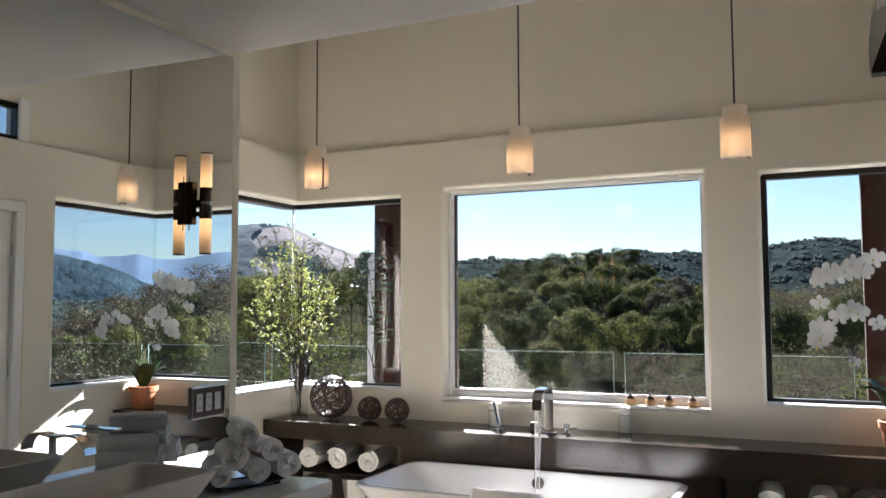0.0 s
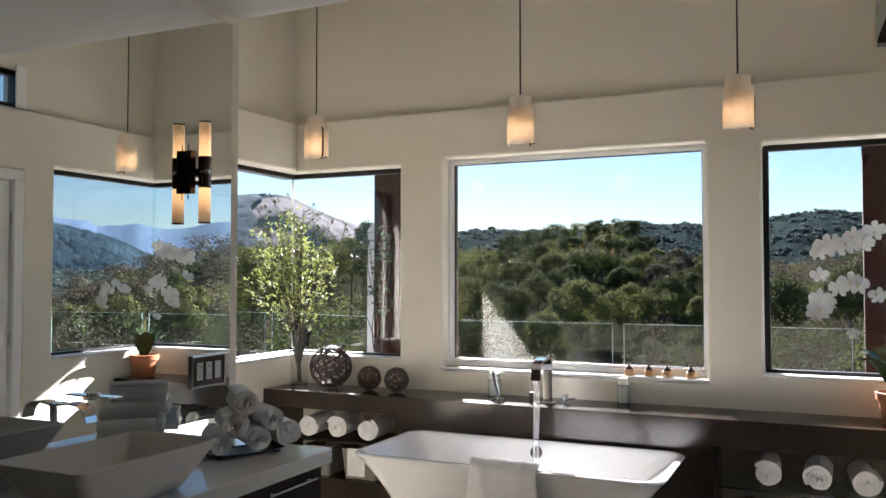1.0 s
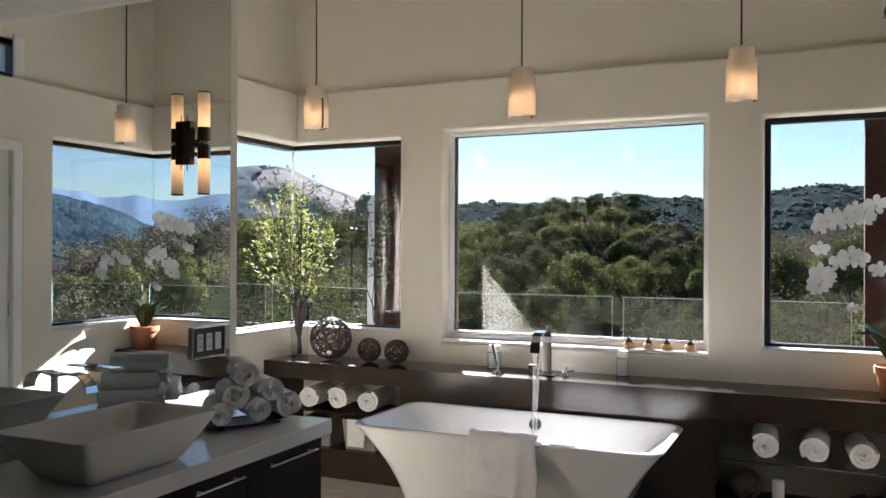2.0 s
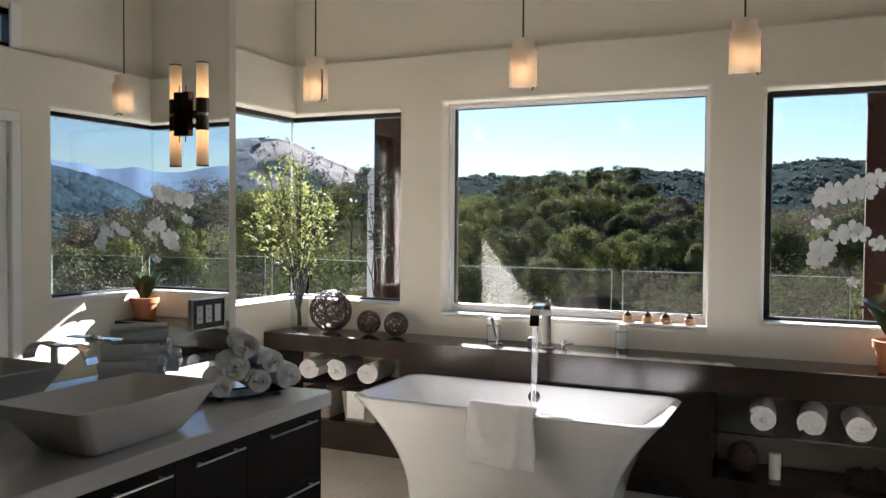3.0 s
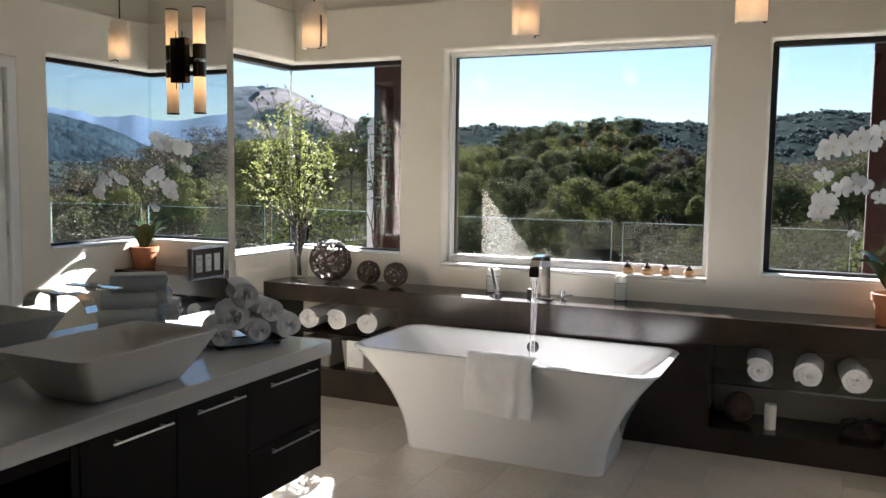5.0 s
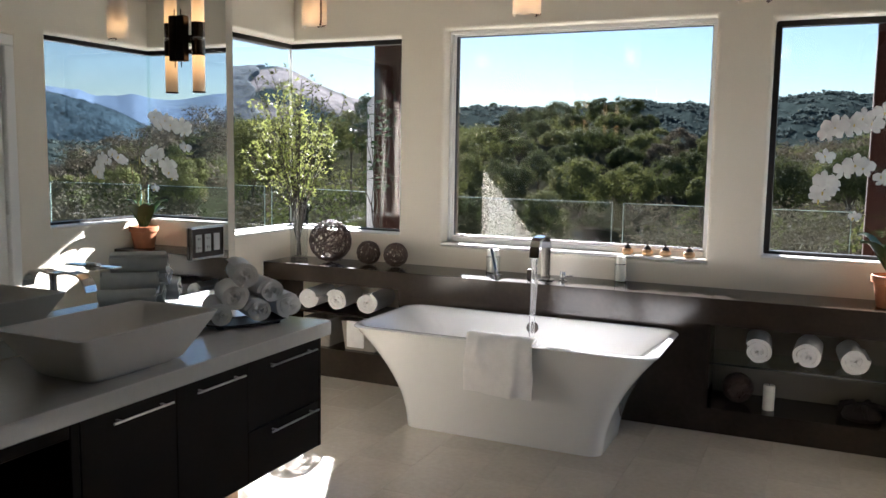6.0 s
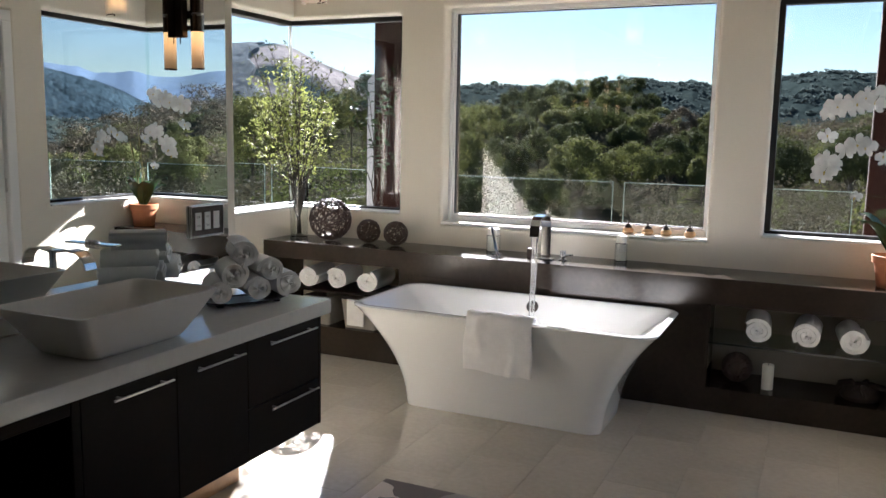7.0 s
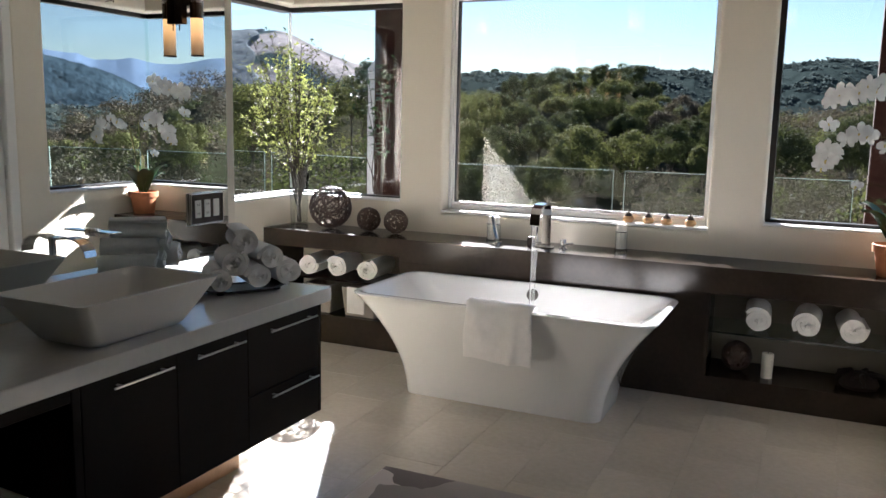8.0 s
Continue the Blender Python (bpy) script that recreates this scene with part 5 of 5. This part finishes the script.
def dome(w, h, lumps, n, leaf):
    """Leaf clumps over a rounded crown of many billows, its foot at z = 0: (n * lumps, 4, 3)."""
    out = []
    half = np.array([w / 2, w / 2, h / 2])
    for k in range(lumps):
        v = rng.normal(size=3)
        v /= np.linalg.norm(v)
        v[2] = abs(v[2]) * 1.5 - 0.62
        rx = w * rng.uniform(0.09, 0.21)
        v /= max(np.linalg.norm(v), 0.2)
        c = np.array([0, 0, h / 2]) + v * (half - rx * np.array([1, 1, 0.8])) * rng.uniform(0.80, 1.05) * (1 - 0.3 * (k % 4 == 0))
        u = rng.normal(size=(n, 3))
        u /= np.linalg.norm(u, axis=1)[:, None]
        u = np.where((u @ v)[:, None] < -0.25, -u, u)
        p = c + u * np.array([rx, rx, rx * 0.8]) * (1 + 0.22 * np.sin(u[:, :1] * 5 + k) * np.cos(u[:, 1:2] * 6 + 2 * k)) * rng.uniform(0.62, 1.14, (n, 1))
        nrm = u + v * 0.3 + np.array([0, 0, 0.15]) + rng.normal(size=(n, 3)) * 0.55
        nrm /= np.linalg.norm(nrm, axis=1)[:, None]
        t = np.cross(nrm, rng.normal(size=(n, 3)))
        t /= np.linalg.norm(t, axis=1)[:, None]
        bt = np.cross(nrm, t)
        s = leaf * rng.uniform(0.5, 1.25, (n, 1))
        out.append(np.stack([p - t * s, p - bt * s * 0.6, p + t * s, p + bt * s * 0.6], axis=1))
    return np.concatenate(out)


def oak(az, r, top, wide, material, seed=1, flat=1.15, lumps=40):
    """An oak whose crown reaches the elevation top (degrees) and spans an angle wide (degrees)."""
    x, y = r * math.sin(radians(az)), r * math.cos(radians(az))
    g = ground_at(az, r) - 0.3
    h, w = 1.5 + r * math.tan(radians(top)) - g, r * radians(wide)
    t = thing("oak_tree", (x, y, g), "broad evergreen oak standing on the hillside", "tree", "oaks on the hill")
    rd = random.Random(seed)
    ch = min(w * flat, h * 0.97)
    foot = h - ch
    bm = tube([(0, 0, 0), (0.1, 0, foot * 0.6 + ch * 0.1), (0.05, 0.1, foot + ch * 0.4)], w * 0.03, 8, None, 0.6)
    for k in range(5):
        a = k * 1.26 + rd.random()
        tube([(0.08, 0.03, foot + ch * rd.uniform(0.05, 0.2)), (w * 0.15 * math.cos(a), w * 0.15 * math.sin(a), foot + ch * 0.4), (w * 0.3 * math.cos(a), w * 0.3 * math.sin(a), foot + ch * 0.6)], w * 0.014, 6, bm, 0.4)
    part("trunk", bm, BARK, t, "", True)
    arr = dome(w, ch, lumps, 250, 0.011 * w + 0.045)
    arr[:, :, 2] += foot
    c = quads("crown", arr, material)
    c.parent = t


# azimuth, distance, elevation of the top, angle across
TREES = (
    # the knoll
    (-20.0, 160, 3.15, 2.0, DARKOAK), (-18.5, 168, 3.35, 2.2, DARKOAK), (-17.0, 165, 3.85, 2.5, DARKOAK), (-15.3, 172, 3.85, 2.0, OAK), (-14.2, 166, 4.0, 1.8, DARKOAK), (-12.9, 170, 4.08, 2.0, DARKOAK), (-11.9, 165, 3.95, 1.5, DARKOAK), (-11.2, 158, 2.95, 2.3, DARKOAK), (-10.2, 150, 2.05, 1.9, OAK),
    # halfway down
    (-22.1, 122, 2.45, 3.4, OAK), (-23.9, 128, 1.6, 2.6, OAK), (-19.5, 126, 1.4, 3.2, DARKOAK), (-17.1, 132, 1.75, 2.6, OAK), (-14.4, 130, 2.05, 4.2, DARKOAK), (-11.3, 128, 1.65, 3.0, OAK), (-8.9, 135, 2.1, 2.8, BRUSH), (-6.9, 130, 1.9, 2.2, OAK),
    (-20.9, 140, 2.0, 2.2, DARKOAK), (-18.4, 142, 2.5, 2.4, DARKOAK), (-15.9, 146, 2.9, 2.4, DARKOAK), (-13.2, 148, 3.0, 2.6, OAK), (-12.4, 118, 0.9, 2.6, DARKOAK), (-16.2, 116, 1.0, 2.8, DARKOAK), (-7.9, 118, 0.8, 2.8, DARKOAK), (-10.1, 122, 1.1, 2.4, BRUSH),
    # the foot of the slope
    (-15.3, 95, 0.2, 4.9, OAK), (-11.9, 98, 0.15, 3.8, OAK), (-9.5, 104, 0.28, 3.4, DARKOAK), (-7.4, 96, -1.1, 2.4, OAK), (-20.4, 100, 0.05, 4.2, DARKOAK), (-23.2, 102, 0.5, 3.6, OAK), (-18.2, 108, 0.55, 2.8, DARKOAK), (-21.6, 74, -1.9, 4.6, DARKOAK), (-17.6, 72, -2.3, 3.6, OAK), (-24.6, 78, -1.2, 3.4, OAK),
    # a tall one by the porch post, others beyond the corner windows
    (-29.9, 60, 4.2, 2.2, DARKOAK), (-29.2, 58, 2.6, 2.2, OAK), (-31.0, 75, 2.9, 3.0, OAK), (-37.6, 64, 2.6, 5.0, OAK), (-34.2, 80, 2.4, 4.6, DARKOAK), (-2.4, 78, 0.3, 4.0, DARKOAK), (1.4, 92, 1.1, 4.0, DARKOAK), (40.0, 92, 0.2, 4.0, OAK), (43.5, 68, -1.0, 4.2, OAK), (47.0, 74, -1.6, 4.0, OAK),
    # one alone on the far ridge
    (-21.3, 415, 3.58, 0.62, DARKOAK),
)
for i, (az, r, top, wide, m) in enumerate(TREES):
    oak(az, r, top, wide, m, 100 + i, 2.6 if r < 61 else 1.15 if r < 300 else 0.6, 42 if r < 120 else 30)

woods, dark, brush = [], [], []
r = 58.0
while r < 208:
    az = -45.0
    while az < 57:
        knoll = -25 < az < -6
        az += math.degrees(rng.uniform(5.0, 9.0) / r)
        if 8 < az < 35:
            az = 35.0
            continue
        if r > 130 and knoll and rng.random() < 0.3:
            continue
        rr = r + rng.uniform(-3.4, 3.4)
        w = rng.uniform(4.2, 6.0) if knoll else rng.uniform(5.4, 10.0)
        a = crown(rr * math.sin(radians(az)), rr * math.cos(radians(az)), ground_at(az, rr) - 0.9, w, w * rng.uniform(0.58, 0.82), 8, 78 if r < 130 else 52, (0.015 if r < 130 else 0.019) * w + 0.06)
        dry = 0.72 if az > 36 else 0.5 if az > -6 else 0.2
        (brush if rng.random() < dry else woods if rng.random() < 0.6 else dark).append(a)
    r += 6.7
for k in range(200):
    az, r = rng.uniform(-46, 58), rng.uniform(17, 70)
    w = rng.uniform(1.6, 3.4)
    a = crown(r * math.sin(radians(az)), r * math.cos(radians(az)), ground_at(az, r) - 0.5, w, w * rng.uniform(0.55, 0.85), 5, 100, 0.027 * w + 0.03)
    (brush if rng.random() < (0.9 if -9 < az < 8 else 0.6) else woods).append(a)
# tall brush close below the deck
for k in range(120):
    az = (rng.uniform(-10.8, 7), rng.uniform(-41, -26), rng.uniform(37, 54))[k % 3]
    r = rng.uniform(17, 31)
    w = rng.uniform(2.2, 3.9)
    top = -3.0 - rng.uniform(0, 3.0) if az < 30 else -2.6 - rng.uniform(0, 3.0)
    g = ground_at(az, r) - 0.2
    h = max(1.5, 1.5 + r * math.tan(radians(top)) - g)
    a = crown(r * math.sin(radians(az)), r * math.cos(radians(az)), g, w, h * 1.25, 18, 80, 0.055, 0.9)
    (brush if rng.random() < (0.85 if az > -12 else 0.6) else woods).append(a)
for nm, arr, m, lb in (("woodland", woods, OAK, "olive green oak woodland on the hillside"), ("woodland", dark, DARKOAK, "dark green oak woodland on the hillside"), ("brushwood", brush, BRUSH, "dry brown brush on the slope")):
    tagged(quads(nm, np.concatenate(arr), m), lb, "woodland", "", "stuff")

# closed canopies on the far slopes: rounded crowns side by side
TAB = rng.random((5, 256, 256))


def canopy(az0, az1, step, r0, r1, rings, cell, tall, material, label, sink=None):
    A = np.arange(az0, az1, step)
    R = r0 * (r1 / r0) ** np.linspace(0, 1, rings)
    aa, rr = np.meshgrid(A, R)
    X, Y = rr * np.sin(np.radians(aa)), rr * np.cos(np.radians(aa))
    H = height(aa, rr)
    top = np.zeros(X.shape)
    for wide, high in ((1.0, 1.0), (0.45, 0.55)):
        c = cell * wide
        ix, iy = np.floor(X / c).astype(int), np.floor(Y / c).astype(int)
        layer = np.zeros(X.shape)
        for di in (-1, 0, 1):
            for dj in (-1, 0, 1):
                p, q = (ix + di) % 256, (iy + dj) % 256
                d = np.hypot(X - (ix + di + TAB[0][p, q]) * c, Y - (iy + dj + TAB[1][p, q]) * c)
                rad = c * (0.62 + 0.4 * TAB[2][p, q])
                layer = np.maximum(layer, tall * high * (0.45 + 0.75 * TAB[3][p, q]) * np.sqrt(np.clip(1 - (d / rad) ** 2, 0, 1)))
        top = top + layer * (1.0 if wide == 1.0 else 0.6)
    top = top + rng.normal(size=X.shape) * tall * 0.05 + 1.2
    if sink is not None:
        top = np.where(sink(aa, rr, X, Y), -8.0, top)
    n, m = X.shape
    me = bpy.data.meshes.new("woodland")
    idx = np.arange(n * m).reshape(n, m)
    f = np.stack([idx[:-1, :-1], idx[:-1, 1:], idx[1:, 1:], idx[1:, :-1]], axis=-1).reshape(-1, 4)
    me.vertices.add(n * m)
    me.vertices.foreach_set("co", np.stack([X, Y, H + top], axis=-1).reshape(-1).astype(np.float32))
    me.loops.add(len(f) * 4)
    me.loops.foreach_set("vertex_index", f.reshape(-1).astype(np.int32))
    me.polygons.add(len(f))
    me.polygons.foreach_set("loop_start", np.arange(0, len(f) * 4, 4, dtype=np.int32))
    me.update(calc_edges=True)
    me.polygons.foreach_set("use_smooth", [True] * len(f))
    me.materials.append(material)
    tagged(new("woodland", me), label, "woodland", "", "stuff")


def meadow(aa, rr, X, Y):
    """Grass left open among the trees of the pale hill."""
    wave = np.sin(X / 61 + 1.3) + np.sin(Y / 47 + X / 90) + 0.6 * np.sin(X / 23 - Y / 31)
    return (wave + (aa + 36.0) * 0.16 + (rr - 620) * 0.006 > -0.5) & (aa + 37.2 + 0.35 * np.sin(rr / 37) + 0.25 * np.sin(rr / 11) > 0)


# far ridge woods: green dulled to grey-blue, as haze would do
FARWOOD = mat("distant woodland canopy", (0.032, 0.043, 0.041), 1.0, 0, 0.0, 0.34, 0.0, 1.3, dark=(0.017, 0.024, 0.025), detail=3.0, Specular_IOR_Level=0.0)
# haze is put into the blue of the next two canopy colours
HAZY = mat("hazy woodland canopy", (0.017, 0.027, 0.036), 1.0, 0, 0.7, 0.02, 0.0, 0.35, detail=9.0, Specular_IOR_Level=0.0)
HAZED_WOOD = mat("haze-paled woodland canopy", (0.115, 0.128, 0.142), 1.0, 0, 0.5, 0.03, 0.0, 0.35, detail=9.0, Specular_IOR_Level=0.0)
# oak leaves with the haze of distance mixed into their colour
CRESTWOOD = mat("far oak foliage, hazed", (0.062, 0.078, 0.074), 1.0, 0, 0.35, 0.5, 0.0, 2.0, Specular_IOR_Level=0.0)
let_through(CRESTWOOD, (0.042, 0.054, 0.054), 0.40)


def billows(spots, n, material, label):
    """Small rounded crowns of n leaf clumps each, all in one mesh; spots: x, y, z of the foot, width and height."""
    S = np.array(spots)
    u = rng.normal(size=(len(S), n, 3))
    u /= np.linalg.norm(u, axis=2)[:, :, None]
    u[:, :, 2] = np.abs(u[:, :, 2]) * 1.1 - 0.15
    half = np.stack([S[:, 3] / 2, S[:, 3] / 2, S[:, 4] * 0.62], axis=-1)
    p = S[:, None, :3] + np.array([0, 0, 0.35]) * S[:, None, 4:5] + u * half[:, None, :] * rng.uniform(0.65, 1.2, (len(S), n, 1))
    nrm = u + np.array([0, 0, 0.2]) + rng.normal(size=u.shape) * 0.6
    nrm /= np.linalg.norm(nrm, axis=2)[:, :, None]
    t = np.cross(nrm, rng.normal(size=u.shape))
    t /= np.linalg.norm(t, axis=2)[:, :, None]
    bt = np.cross(nrm, t)
    s = S[:, None, 3:4] * rng.uniform(0.13, 0.27, (len(S), n, 1))
    arr = np.stack([p - t * s, p - bt * s * 0.7, p + t * s, p + bt * s * 0.7], axis=2).reshape(-1, 4, 3)
    tagged(quads("woodland", arr, material), label, "woodland", "", "stuff")


spots = []
for k in range(7500):
    # most of them on the slopes that face the house
    az = (rng.uniform(-25, -6), rng.uniform(-25, -6), rng.uniform(-5, 5), rng.uniform(38, 52), rng.uniform(-46, 57))[k % 5]
    r = 428 - (30 * rng.random() if k % 2 else 190 * rng.random())
    w = rng.uniform(2.4, 5.4)
    spots.append((r * math.sin(radians(az)), r * math.cos(radians(az)), ground_at(az, r) - 0.3, w, w * rng.uniform(0.4, 0.75)))
billows(spots, 26, CRESTWOOD, "close-set round oaks on the far ridge")
canopy(-46, 8, 0.10, 205, 540, 130, 5.5, 0.55, FARWOOD, "woodland on the far ridge, greyed by painted haze")
canopy(35, 57, 0.10, 205, 540, 130, 5.5, 0.55, FARWOOD, "woodland beyond the terrace, greyed by painted haze")
canopy(36, 57, 0.06, 560, 1150, 150, 8.0, 2.2, HAZY, "woodland on distant slopes, painted blue with haze")
canopy(-46, -26, 0.06, 450, 950, 130, 7.0, 1.2, HAZED_WOOD, "patches of woodland on the grassy hill, paled by painted haze", meadow)
# ---------------------------------------------------------------- floor tiles
floor = tagged(new("floor"), "pale limestone tiles laid in a staggered bond", "floor", "", "structure")
TW, TL = 0.3125, 0.625
tm = {}


def tile_mesh(w, l):
    key = (round(w, 3), round(l, 3))
    if key not in tm:
        bm = box(0.0009, w - 0.0009, 0.0009, l - 0.0009, -0.012, 0.0, 0.0006)
        me = bpy.data.meshes.new("tile")
        bm.to_mesh(me)
        bm.free()
        me.materials.append(TILE)
        tm[key] = me
    return tm[key]


col = 0
x = -1.745 - 6 * TW
while x < XR:
    x0, x1 = max(x, XL), min(x + TW, XR)
    y = -1.5 - 0.5 * TL * (col % 2) - 0.31
    while y < YB and x1 - x0 > 0.01:
        y0, y1 = max(y, -1.5), min(y + TL, YB)
        if y1 - y0 > 0.01 and not (x1 <= MX and y1 <= MY):
            ob = new("tile", tile_mesh(x1 - x0, y1 - y0))
            ob.location = (x0, y0, 0)
            ob.parent = floor
        y += TL
    x += TW
    col += 1
